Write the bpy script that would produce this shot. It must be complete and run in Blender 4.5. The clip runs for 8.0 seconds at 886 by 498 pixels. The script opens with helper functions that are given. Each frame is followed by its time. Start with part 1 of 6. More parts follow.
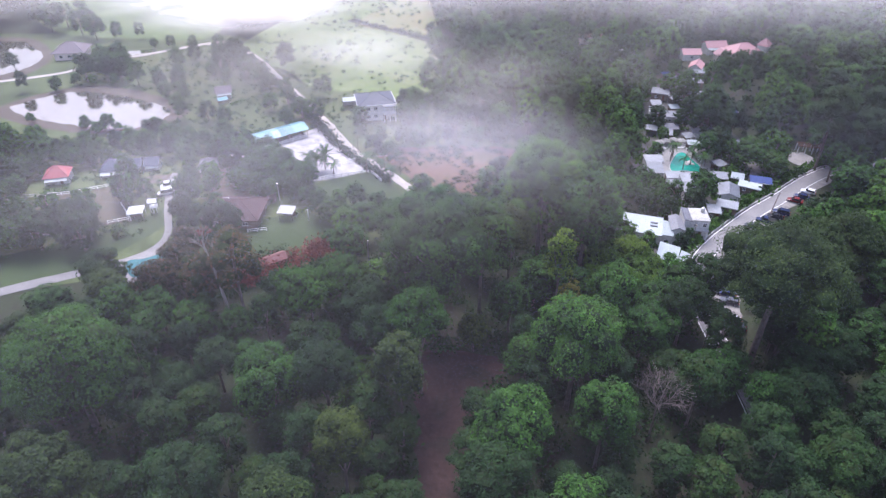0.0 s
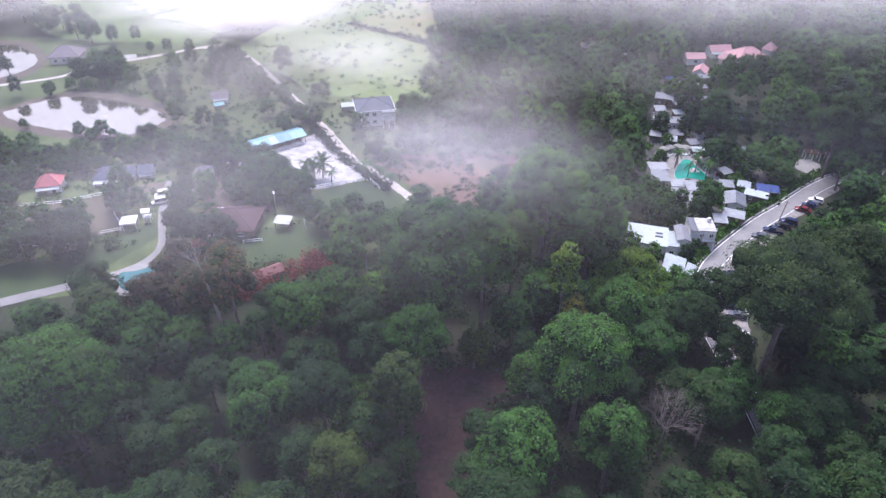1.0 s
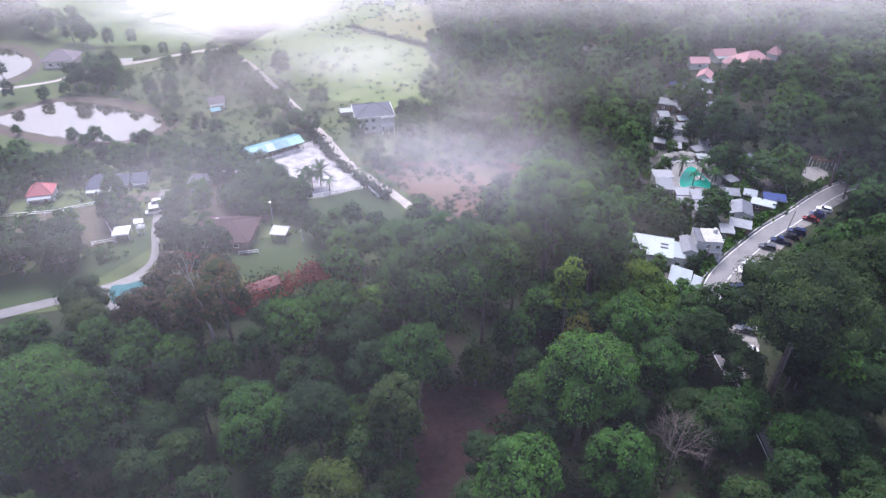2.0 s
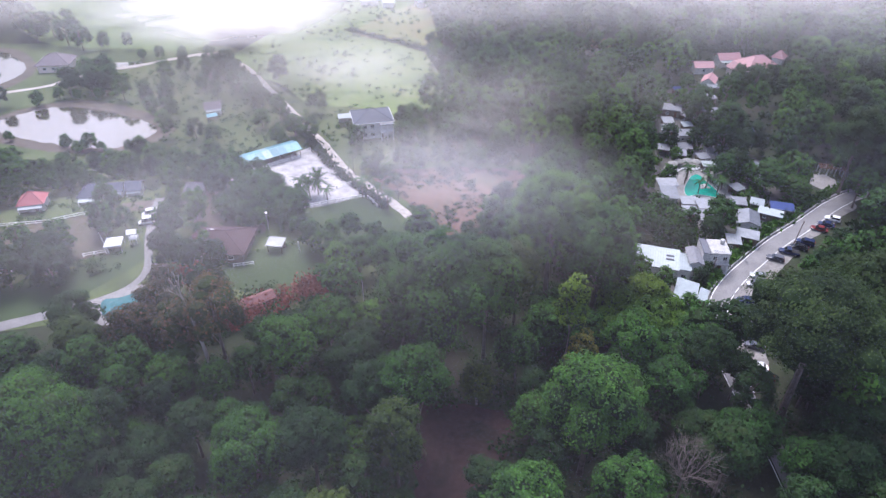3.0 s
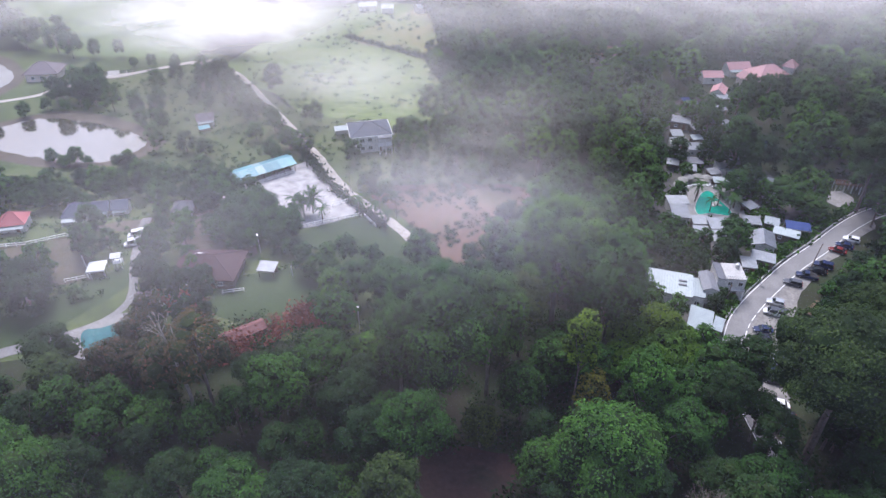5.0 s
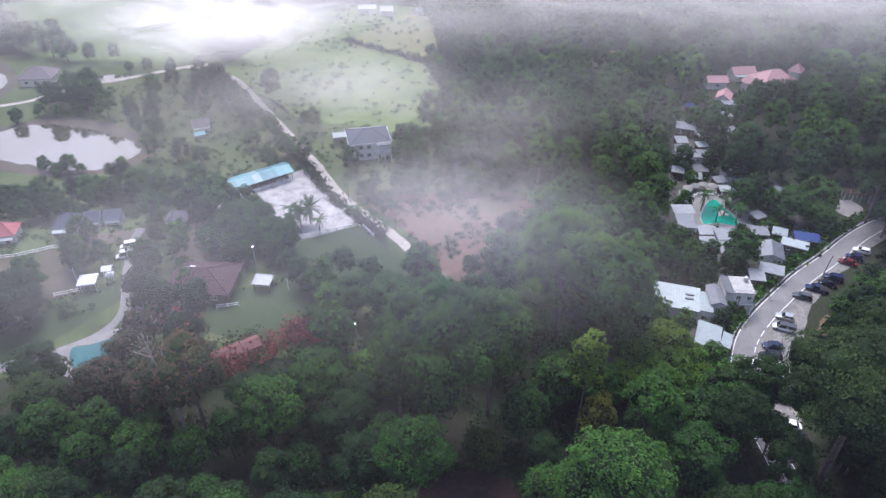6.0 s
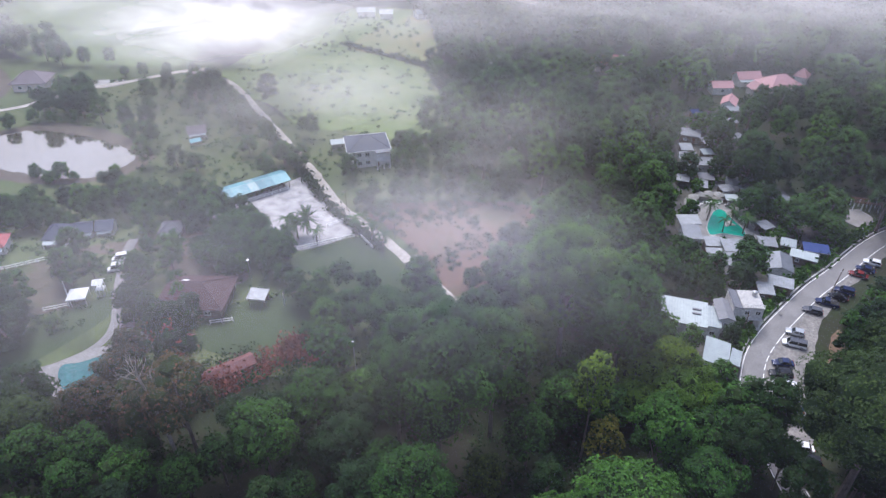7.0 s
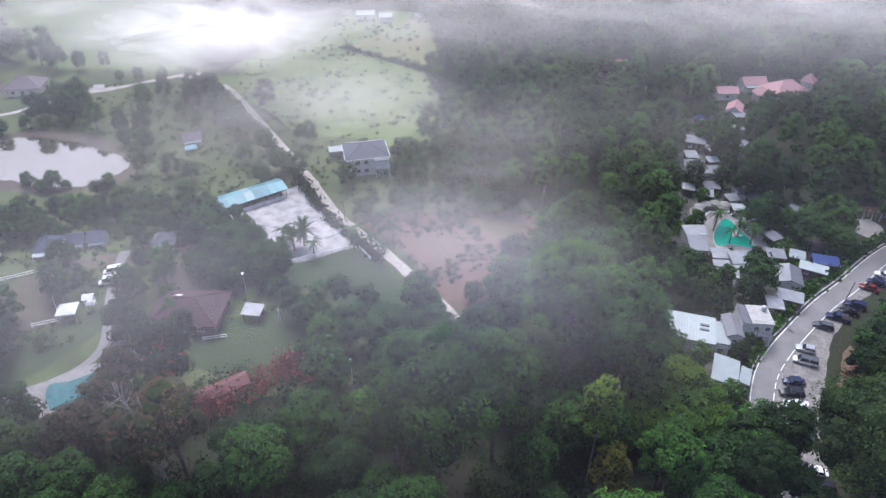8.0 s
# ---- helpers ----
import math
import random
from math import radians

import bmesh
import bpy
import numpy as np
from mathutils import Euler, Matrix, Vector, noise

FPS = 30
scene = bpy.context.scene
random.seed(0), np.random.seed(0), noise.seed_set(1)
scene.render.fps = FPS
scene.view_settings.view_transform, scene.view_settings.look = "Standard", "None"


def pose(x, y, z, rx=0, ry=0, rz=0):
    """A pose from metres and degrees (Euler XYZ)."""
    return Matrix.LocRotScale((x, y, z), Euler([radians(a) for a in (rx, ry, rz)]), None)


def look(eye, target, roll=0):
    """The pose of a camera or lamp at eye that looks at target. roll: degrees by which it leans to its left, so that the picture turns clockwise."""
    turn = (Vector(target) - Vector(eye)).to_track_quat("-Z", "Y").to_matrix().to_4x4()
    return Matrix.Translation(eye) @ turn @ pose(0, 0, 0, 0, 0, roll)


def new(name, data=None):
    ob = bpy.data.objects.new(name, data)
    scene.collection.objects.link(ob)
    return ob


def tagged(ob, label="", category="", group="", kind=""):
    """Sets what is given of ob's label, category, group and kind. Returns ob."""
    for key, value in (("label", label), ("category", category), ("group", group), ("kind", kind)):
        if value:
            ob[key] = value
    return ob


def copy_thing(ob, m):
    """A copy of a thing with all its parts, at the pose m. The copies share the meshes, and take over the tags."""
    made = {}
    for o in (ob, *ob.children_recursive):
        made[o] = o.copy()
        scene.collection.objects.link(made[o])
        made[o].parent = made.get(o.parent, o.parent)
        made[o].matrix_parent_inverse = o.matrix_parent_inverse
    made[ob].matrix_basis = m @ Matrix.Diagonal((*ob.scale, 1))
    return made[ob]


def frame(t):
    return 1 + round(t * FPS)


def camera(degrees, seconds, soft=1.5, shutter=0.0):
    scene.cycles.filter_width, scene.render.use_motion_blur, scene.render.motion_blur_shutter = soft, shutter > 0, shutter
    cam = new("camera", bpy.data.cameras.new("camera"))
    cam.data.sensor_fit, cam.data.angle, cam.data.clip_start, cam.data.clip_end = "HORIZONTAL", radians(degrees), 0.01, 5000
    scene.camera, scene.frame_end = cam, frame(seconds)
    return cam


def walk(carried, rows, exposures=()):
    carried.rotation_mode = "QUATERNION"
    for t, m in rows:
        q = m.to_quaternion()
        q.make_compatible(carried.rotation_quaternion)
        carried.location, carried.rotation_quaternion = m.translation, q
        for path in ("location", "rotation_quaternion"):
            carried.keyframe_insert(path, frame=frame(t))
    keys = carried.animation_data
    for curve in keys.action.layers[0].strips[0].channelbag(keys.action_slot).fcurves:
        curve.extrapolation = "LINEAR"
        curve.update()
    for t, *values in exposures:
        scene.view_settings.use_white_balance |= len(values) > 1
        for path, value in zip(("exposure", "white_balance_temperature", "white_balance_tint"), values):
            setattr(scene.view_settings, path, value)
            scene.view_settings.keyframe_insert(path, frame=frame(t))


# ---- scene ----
import collections

# camera: level flight straight ahead, tilted down
TILT = 90 - 35.56


def flown(t):
    s = t + 0.00402 * t * t
    return pose(-0.056 * s, 4.962 * s, 102 + 0.0131 * s, TILT, 0, 0)


cam = camera(68.0, 8.0, soft=1.4)
walk(cam, [(t, flown(t)) for t in (0, 1, 2, 3, 4, 5, 6, 7, 8)], exposures=[(0, 1.12, 5800, 25), (4, 0.88, 5800, 22), (8, 0.62, 5800, 18)])

# world: a thin bright overcast, the hidden sun ahead
SUN_EL, SUN_ROT = radians(60), radians(-12)
world = bpy.data.worlds.new("world")
scene.world = world
world.use_nodes = True
wn, wl = world.node_tree.nodes, world.node_tree.links
sky = wn.new("ShaderNodeTexSky")
sky.sky_type, sky.sun_disc, sky.sun_elevation, sky.sun_rotation = "NISHITA", False, SUN_EL, SUN_ROT
sky.dust_density, sky.air_density = 3.0, 1.0
veil = wn.new("ShaderNodeMix")
veil.data_type = "RGBA"
veil.inputs["Factor"].default_value = 0.72
veil.inputs["B"].default_value = (4.5, 5.3, 7.0, 1)
wl.new(sky.outputs[0], veil.inputs["A"])
wl.new(veil.outputs["Result"], wn["Background"].inputs["Color"])
wn["Background"].inputs["Strength"].default_value = 0.088
sun = new("sun", bpy.data.lights.new("sun", "SUN"))
sun.data.energy, sun.data.angle, sun.data.color = 3.0, radians(35), (1.0, 0.95, 0.85)
toward = Vector((math.sin(SUN_ROT) * math.cos(SUN_EL), math.cos(SUN_ROT) * math.cos(SUN_EL), math.sin(SUN_EL)))
sun.matrix_world = look(toward * 300, (0, 0, 0))


# ---- materials ----
def nodes_of(name):
    m = bpy.data.materials.new(name)
    m.use_nodes = True
    nt = m.node_tree
    return m, nt.nodes, nt.links, nt.nodes["Principled BSDF"]


def ramp(n, stops):
    r = n.new("ShaderNodeValToRGB")
    e = r.color_ramp.elements
    while len(e) < len(stops):
        e.new(0.5)
    for item, (at, c) in zip(e, stops):
        item.position, item.color = at, (*c, 1)
    return r


def mixed(n, l, a, b, fac, mode="MIX"):
    m = n.new("ShaderNodeMix")
    m.data_type, m.blend_type = "RGBA", mode
    for key, v in (("A", a), ("B", b), ("Factor", fac)):
        if isinstance(v, bpy.types.NodeSocket):
            l.new(v, m.inputs[key])
        elif key == "Factor":
            m.inputs[key].default_value = v
        else:
            m.inputs[key].default_value = (*v, 1)
    return m.outputs["Result"]


def noise_at(n, l, scale, detail=4.0, coords="Object", rough=0.55, warp=0.0):
    t = n.new("ShaderNodeTexNoise")
    t.inputs["Scale"].default_value, t.inputs["Detail"].default_value = scale, detail
    t.inputs["Roughness"].default_value, t.inputs["Distortion"].default_value = rough, warp
    if coords == "World":
        g = n.new("ShaderNodeNewGeometry")
        l.new(g.outputs["Position"], t.inputs["Vector"])
    else:
        c = n.new("ShaderNodeTexCoord")
        l.new(c.outputs[coords], t.inputs["Vector"])
    return t.outputs["Fac"]


def mat_surface(name, dark, light, big=0.08, fine=3.0, roughness=0.85, bump=0.3, third=None, metal=0.0, coords="World", spec=0.3):
    """A plain rough surface: two colours by broad stains, with fine grain and bump."""
    m, n, l, b = nodes_of(name)
    broad = ramp(n, [(0.32, dark), (0.68, light)] if third is None else [(0.3, dark), (0.5, light), (0.72, third)])
    l.new(noise_at(n, l, big, 5, coords, 0.6, 0.4), broad.inputs[0])
    grain = ramp(n, [(0.3, (0.62, 0.62, 0.62)), (0.7, (1.25, 1.25, 1.25))])
    fine_out = noise_at(n, l, fine, 4, coords)
    l.new(fine_out, grain.inputs[0])
    l.new(mixed(n, l, broad.outputs[0], grain.outputs[0], 0.8, "MULTIPLY"), b.inputs["Base Color"])
    b.inputs["Roughness"].default_value, b.inputs["Metallic"].default_value = roughness, metal
    b.inputs["Specular IOR Level"].default_value = spec
    if bump:
        bp = n.new("ShaderNodeBump")
        bp.inputs["Strength"].default_value, bp.inputs["Distance"].default_value = bump, 0.15
        l.new(fine_out, bp.inputs["Height"])
        l.new(bp.outputs[0], b.inputs["Normal"])
    return m


def mat_sheet(name, colour, stain, ribs=5.0, roughness=0.45, metal=0.3):
    """Profiled metal roofing: ribs down the slope (x of the mesh) and dull stains."""
    m, n, l, b = nodes_of(name)
    stains = ramp(n, [(0.35, colour), (0.72, stain)])
    l.new(noise_at(n, l, 0.45, 6, "Object", 0.65, 1.0), stains.inputs[0])
    streak = n.new("ShaderNodeTexWave")
    streak.inputs["Scale"].default_value, streak.inputs["Distortion"].default_value = 0.5, 3.0
    c = n.new("ShaderNodeTexCoord")
    l.new(c.outputs["Object"], streak.inputs["Vector"])
    tone = ramp(n, [(0.0, (0.92, 0.92, 0.92)), (1.0, (1.03, 1.03, 1.03))])
    l.new(streak.outputs["Fac"], tone.inputs[0])
    info = n.new("ShaderNodeObjectInfo")
    vary = ramp(n, [(0.0, (0.78, 0.78, 0.8)), (1.0, (1.1, 1.1, 1.08))])
    l.new(info.outputs["Random"], vary.inputs[0])
    col = mixed(n, l, stains.outputs[0], tone.outputs[0], 1.0, "MULTIPLY")
    l.new(mixed(n, l, col, vary.outputs[0], 1.0, "MULTIPLY"), b.inputs["Base Color"])
    rib = n.new("ShaderNodeTexWave")
    rib.inputs["Scale"].default_value = ribs
    l.new(c.outputs["Object"], rib.inputs["Vector"])
    bp = n.new("ShaderNodeBump")
    bp.inputs["Strength"].default_value, bp.inputs["Distance"].default_value = 0.25, 0.03
    l.new(rib.outputs["Fac"], bp.inputs["Height"])
    l.new(bp.outputs[0], b.inputs["Normal"])
    b.inputs["Roughness"].default_value, b.inputs["Metallic"].default_value = roughness, metal
    return m


def mat_leaf(name, low, high, tip=None, glow=0.22, gloss=0.62):
    """Foliage: every leaf clump its own green, every tree its own cast, light coming through."""
    m, n, l, b = nodes_of(name)
    geo = n.new("ShaderNodeNewGeometry")
    r = ramp(n, [(0.0, tuple(0.65 * a + 0.35 * c for a, c in zip(low, high))), (0.85, high), (1.0, tip or high)])
    l.new(geo.outputs["Random Per Island"], r.inputs[0])
    info = n.new("ShaderNodeObjectInfo")
    cast = ramp(n, [(0.0, (0.7, 0.78, 0.72)), (0.35, (0.88, 0.92, 0.84)), (0.7, (1.1, 1.06, 0.88)), (1.0, (1.4, 1.2, 0.75))])
    l.new(info.outputs["Random"], cast.inputs[0])
    col = mixed(n, l, r.outputs[0], cast.outputs[0], 1.0, "MULTIPLY")
    patch = ramp(n, [(0.32, (0.5, 0.56, 0.5)), (0.68, (1.2, 1.16, 0.8))])
    l.new(noise_at(n, l, 0.13, 3, "World"), patch.inputs[0])
    col = mixed(n, l, col, patch.outputs[0], 0.9, "MULTIPLY")
    l.new(col, b.inputs["Base Color"])
    b.inputs["Roughness"].default_value, b.inputs["Specular IOR Level"].default_value = gloss, 0.2
    tr = n.new("ShaderNodeBsdfTranslucent")
    l.new(col, tr.inputs["Color"])
    mx = n.new("ShaderNodeMixShader")
    mx.inputs[0].default_value = glow
    l.new(b.outputs[0], mx.inputs[1])
    l.new(tr.outputs[0], mx.inputs[2])
    l.new(mx.outputs[0], n["Material Output"].inputs["Surface"])
    return m


def mat_plain(name, colour, roughness=0.6, metal=0.0, vary=0.15, spec=0.4):
    m, n, l, b = nodes_of(name)
    c = colour
    r = ramp(n, [(0.3, tuple(v * (1 - vary) for v in c)), (0.7, tuple(v * (1 + vary * 0.6) for v in c))])
    l.new(noise_at(n, l, 1.7, 5, "Object", 0.65), r.inputs[0])
    l.new(r.outputs[0], b.inputs["Base Color"])
    b.inputs["Roughness"].default_value, b.inputs["Metallic"].default_value = roughness, metal
    b.inputs["Specular IOR Level"].default_value = spec
    return m


def mat_water(name, colour, gloss=0.55):
    """Still water: a mirror over murky depth."""
    m, n, l, b = nodes_of(name)
    b.inputs["Base Color"].default_value = (*colour, 1)
    b.inputs["Roughness"].default_value = 0.4
    gl = n.new("ShaderNodeBsdfGlossy")
    gl.inputs["Roughness"].default_value = 0.03
    gl.inputs["Color"].default_value = (1, 0.87, 0.71, 1)
    bp = n.new("ShaderNodeBump")
    bp.inputs["Strength"].default_value, bp.inputs["Distance"].default_value = 0.02, 0.05
    l.new(noise_at(n, l, 0.6, 3, "World"), bp.inputs["Height"])
    l.new(bp.outputs[0], gl.inputs["Normal"])
    mx = n.new("ShaderNodeMixShader")
    mx.inputs[0].default_value = gloss
    l.new(b.outputs[0], mx.inputs[1])
    l.new(gl.outputs[0], mx.inputs[2])
    l.new(mx.outputs[0], n["Material Output"].inputs["Surface"])
    return m


def mat_mist(name, base, far, reach, patches, scale, cut=0.32, tint=(0.98, 0.92, 0.86), near=None):
    """Thin mist: what it scatters is white, how dense it lies goes by ragged noise, by patches (x, y, rx, ry, density) and thickens up the valley."""
    m, n, l, b = nodes_of(name)
    n.remove(b)
    geo = n.new("ShaderNodeNewGeometry")
    pos = geo.outputs["Position"]

    def maths(op, a, c=None, clamp=False):
        k = n.new("ShaderNodeMath")
        k.operation, k.use_clamp = op, clamp
        for i, v in enumerate((a, c)):
            if v is None:
                continue
            if isinstance(v, bpy.types.NodeSocket):
                l.new(v, k.inputs[i])
            else:
                k.inputs[i].default_value = v
        return k.outputs[0]

    sep = n.new("ShaderNodeSeparateXYZ")
    l.new(pos, sep.inputs[0])
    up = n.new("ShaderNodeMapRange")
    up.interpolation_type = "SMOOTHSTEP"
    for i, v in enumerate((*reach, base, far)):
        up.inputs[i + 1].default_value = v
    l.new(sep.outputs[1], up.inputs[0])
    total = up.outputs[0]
    for x, y, rx, ry, dens in patches:
        off = n.new("ShaderNodeVectorMath")
        off.operation = "SUBTRACT"
        off.inputs[1].default_value = (x, y, 0)
        l.new(pos, off.inputs[0])
        sc = n.new("ShaderNodeVectorMath")
        sc.operation = "MULTIPLY"
        sc.inputs[1].default_value = (1 / rx, 1 / ry, 0)
        l.new(off.outputs[0], sc.inputs[0])
        ln = n.new("ShaderNodeVectorMath")
        ln.operation = "LENGTH"
        l.new(sc.outputs[0], ln.inputs[0])
        fall = n.new("ShaderNodeMapRange")
        fall.interpolation_type = "SMOOTHSTEP"
        for i, v in enumerate((0.0, 1.0, dens, 0.0)):
            fall.inputs[i + 1].default_value = v
        l.new(ln.outputs["Value"], fall.inputs[0])
        total = maths("ADD", total, fall.outputs[0])
    ragged = n.new("ShaderNodeMapRange")
    for i, v in enumerate((cut, 0.72, 0.3, 1.3)):
        ragged.inputs[i + 1].default_value = v
    l.new(noise_at(n, l, scale, 6, "World", 0.56, 0.7), ragged.inputs[0])
    dens = maths("MULTIPLY", total, ragged.outputs[0], True)
    dens = maths("MINIMUM", dens, 0.9)
    df = n.new("ShaderNodeBsdfDiffuse")
    df.inputs["Color"].default_value = (*tint, 1)
    tl = n.new("ShaderNodeBsdfTranslucent")
    tl.inputs["Color"].default_value = (*tint, 1)
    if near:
        # painted haze: blue tint near for air light over darks, white mist further off
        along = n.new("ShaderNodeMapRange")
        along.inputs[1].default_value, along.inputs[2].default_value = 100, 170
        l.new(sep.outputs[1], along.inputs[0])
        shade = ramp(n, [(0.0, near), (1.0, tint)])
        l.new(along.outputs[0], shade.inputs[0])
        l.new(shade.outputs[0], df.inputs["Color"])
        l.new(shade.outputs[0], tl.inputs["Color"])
    both = n.new("ShaderNodeMixShader")
    both.inputs[0].default_value = 0.05
    l.new(df.outputs[0], both.inputs[1])
    l.new(tl.outputs[0], both.inputs[2])
    tp = n.new("ShaderNodeBsdfTransparent")
    mx = n.new("ShaderNodeMixShader")
    l.new(dens, mx.inputs[0])
    l.new(tp.outputs[0], mx.inputs[1])
    l.new(both.outputs[0], mx.inputs[2])
    l.new(mx.outputs[0], n["Material Output"].inputs["Surface"])
    return m


M_FLOOR = mat_surface("forest_floor", (0.03, 0.024, 0.018), (0.026, 0.036, 0.014), 0.05, 1.2, third=(0.02, 0.036, 0.012))
M_GRASS = mat_surface("rough_grass", (0.05, 0.07, 0.026), (0.085, 0.115, 0.042), 0.05, 0.9, third=(0.125, 0.135, 0.062))
M_FIELD = mat_surface("plantation_grass", (0.085, 0.13, 0.04), (0.14, 0.195, 0.06), 0.07, 0.45, third=(0.18, 0.21, 0.09))
M_LAWN = mat_surface("lawn", (0.034, 0.058, 0.02), (0.05, 0.078, 0.028), 0.1, 2.0, bump=0.15)
M_RICE = mat_surface("rice_grass", (0.07, 0.11, 0.036), (0.12, 0.17, 0.052), 0.05, 0.4, third=(0.08, 0.125, 0.055))
M_STRAW = mat_surface("dry_field", (0.22, 0.2, 0.09), (0.15, 0.19, 0.07), 0.05, 0.6)
M_EARTH = mat_surface("red_earth", (0.13, 0.085, 0.06), (0.165, 0.105, 0.076), 0.06, 0.8, third=(0.085, 0.085, 0.04))
M_SOIL = mat_surface("wood_soil", (0.034, 0.018, 0.016), (0.05, 0.026, 0.021), 0.12, 1.0, third=(0.02, 0.02, 0.013))
M_MUD = mat_surface("bank_mud", (0.085, 0.07, 0.055), (0.13, 0.11, 0.085), 0.15, 1.5)
M_TRACK = mat_surface("track_gravel", (0.36, 0.33, 0.29), (0.5, 0.46, 0.41), 0.2, 2.5, bump=0.2)
M_SAND = mat_surface("arena_sand", (0.36, 0.35, 0.35), (0.46, 0.44, 0.43), 0.05, 0.35, bump=0.02)
M_ROAD = mat_surface("road_concrete", (0.189, 0.182, 0.182), (0.238, 0.231, 0.227), 0.25, 8.0, bump=0.05)
M_VERGE = mat_surface("gravel_verge", (0.17, 0.162, 0.153), (0.281, 0.264, 0.246), 0.4, 2.2)
M_YARD = mat_surface("yard_paving", (0.0434, 0.0465, 0.0341), (0.136, 0.13, 0.124), 0.3, 2.0)
M_PADDOCK = mat_surface("worn_paddock", (0.07, 0.065, 0.04), (0.1, 0.085, 0.06), 0.12, 1.2, third=(0.06, 0.085, 0.03))
M_PAINT = mat_plain("road_paint", (0.8, 0.8, 0.78), 0.6)
M_POND = mat_water("pond_water", (0.34, 0.3, 0.22), 0.88)
M_POOL = mat_surface("pool_water", (0.0072, 0.259, 0.18), (0.0144, 0.331, 0.245), 0.3, 1.0, 0.12, 0.05, spec=0.5)
M_TEAL_WATER = mat_surface("teal_water", (0.04, 0.14, 0.15), (0.065, 0.18, 0.18), 0.3, 1.0, 0.12, 0.05, spec=0.5)
M_LEAF = [
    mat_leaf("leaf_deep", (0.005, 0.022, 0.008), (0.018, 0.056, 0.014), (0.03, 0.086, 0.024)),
    mat_leaf("leaf_mid", (0.009, 0.042, 0.01), (0.042, 0.118, 0.021), (0.062, 0.17, 0.034)),
    mat_leaf("leaf_bright", (0.013, 0.056, 0.011), (0.06, 0.15, 0.024), (0.085, 0.23, 0.04)),
    mat_leaf("leaf_olive", (0.015, 0.035, 0.008), (0.042, 0.078, 0.019), (0.075, 0.115, 0.029)),
    mat_leaf("leaf_bamboo", (0.035, 0.085, 0.012), (0.1, 0.19, 0.026), (0.15, 0.26, 0.045)),
    mat_leaf("leaf_rust", (0.03, 0.034, 0.02), (0.07, 0.056, 0.034), (0.17, 0.07, 0.068)),
]
M_LEAF_ORANGE = mat_leaf("leaf_bronze", (0.045, 0.06, 0.012), (0.12, 0.13, 0.022), (0.2, 0.15, 0.03))
M_BLOOM = mat_leaf("leaf_bloom", (0.07, 0.03, 0.022), (0.28, 0.07, 0.075), (0.42, 0.13, 0.15))
# near-black colour that paints the shade deep inside the crowns
M_CROWN_SHADE = mat_leaf("crown_inner_shade", (0.012, 0.025, 0.01), (0.02, 0.04, 0.014), glow=0.0, gloss=0.9)
M_BARK = mat_surface("bark", (0.09, 0.07, 0.055), (0.19, 0.16, 0.135), 1.0, 6.0, coords="Object")
M_PALE_BARK = mat_surface("pale_bark", (0.24, 0.21, 0.18), (0.36, 0.33, 0.29), 1.0, 6.0, coords="Object")
M_TWIG = mat_surface("bare_twigs", (0.12, 0.1, 0.085), (0.2, 0.17, 0.15), 1.0, 6.0, coords="Object")
M_ZINC = mat_sheet("zinc_roof", (0.224, 0.241, 0.267), (0.138, 0.146, 0.159), roughness=0.4)
M_WHITE_ROOF = mat_sheet("white_roof", (0.35, 0.4, 0.41), (0.27, 0.31, 0.32), roughness=0.4, metal=0.0)
M_GREY_ROOF = mat_sheet("grey_roof", (0.136, 0.143, 0.167), (0.186, 0.186, 0.205), roughness=0.6, metal=0.0)
M_BLUE_ROOF = mat_sheet("blue_roof", (0.1, 0.32, 0.37), (0.18, 0.4, 0.44), roughness=0.4, metal=0.0)
M_BLUE_OLD = mat_sheet("faded_blue_roof", (0.08, 0.24, 0.29), (0.14, 0.31, 0.35), roughness=0.5, metal=0.0)
M_BLUE_PALE = mat_sheet("pale_blue_roof", (0.3, 0.42, 0.43), (0.2, 0.37, 0.4), roughness=0.45, metal=0.0)
M_RED_ROOF = mat_sheet("red_roof", (0.36, 0.075, 0.085), (0.42, 0.14, 0.14), roughness=0.6, metal=0.0)
M_BARN = mat_sheet("barn_roof", (0.17, 0.055, 0.055), (0.23, 0.09, 0.085), roughness=0.6, metal=0.0)
M_PINK_ROOF = mat_sheet("pink_roof", (0.5, 0.27, 0.28), (0.4, 0.2, 0.21), roughness=0.6, metal=0.0)
M_MAROON = mat_sheet("maroon_roof", (0.045, 0.015, 0.02), (0.065, 0.026, 0.032), roughness=0.7, metal=0.0)
M_SLATE = mat_sheet("slate_blue_roof", (0.06, 0.075, 0.115), (0.085, 0.1, 0.14), roughness=0.6, metal=0.0)
M_PLUM = mat_sheet("plum_roof", (0.15, 0.12, 0.14), (0.2, 0.16, 0.18), roughness=0.7, metal=0.0)
M_DECK = mat_surface("deck_paving", (0.208, 0.2, 0.192), (0.288, 0.28, 0.272), 0.3, 3.0)
M_TARP = mat_plain("blue_tarpaulin", (0.015, 0.04, 0.16), 0.5)
M_WALL = mat_surface("rendered_wall", (0.62, 0.6, 0.57), (0.75, 0.73, 0.7), 0.4, 2.5, bump=0.1)
M_PALEWALL = mat_surface("white_wall", (0.74, 0.72, 0.7), (0.82, 0.8, 0.78), 0.4, 2.5, bump=0.1)
M_PINKWALL = mat_surface("pale_pink_wall", (0.62, 0.52, 0.48), (0.72, 0.63, 0.58), 0.4, 2.5, bump=0.1)
M_TIMBER = mat_surface("weathered_timber", (0.12, 0.09, 0.07), (0.24, 0.19, 0.15), 0.6, 5.0, coords="Object")
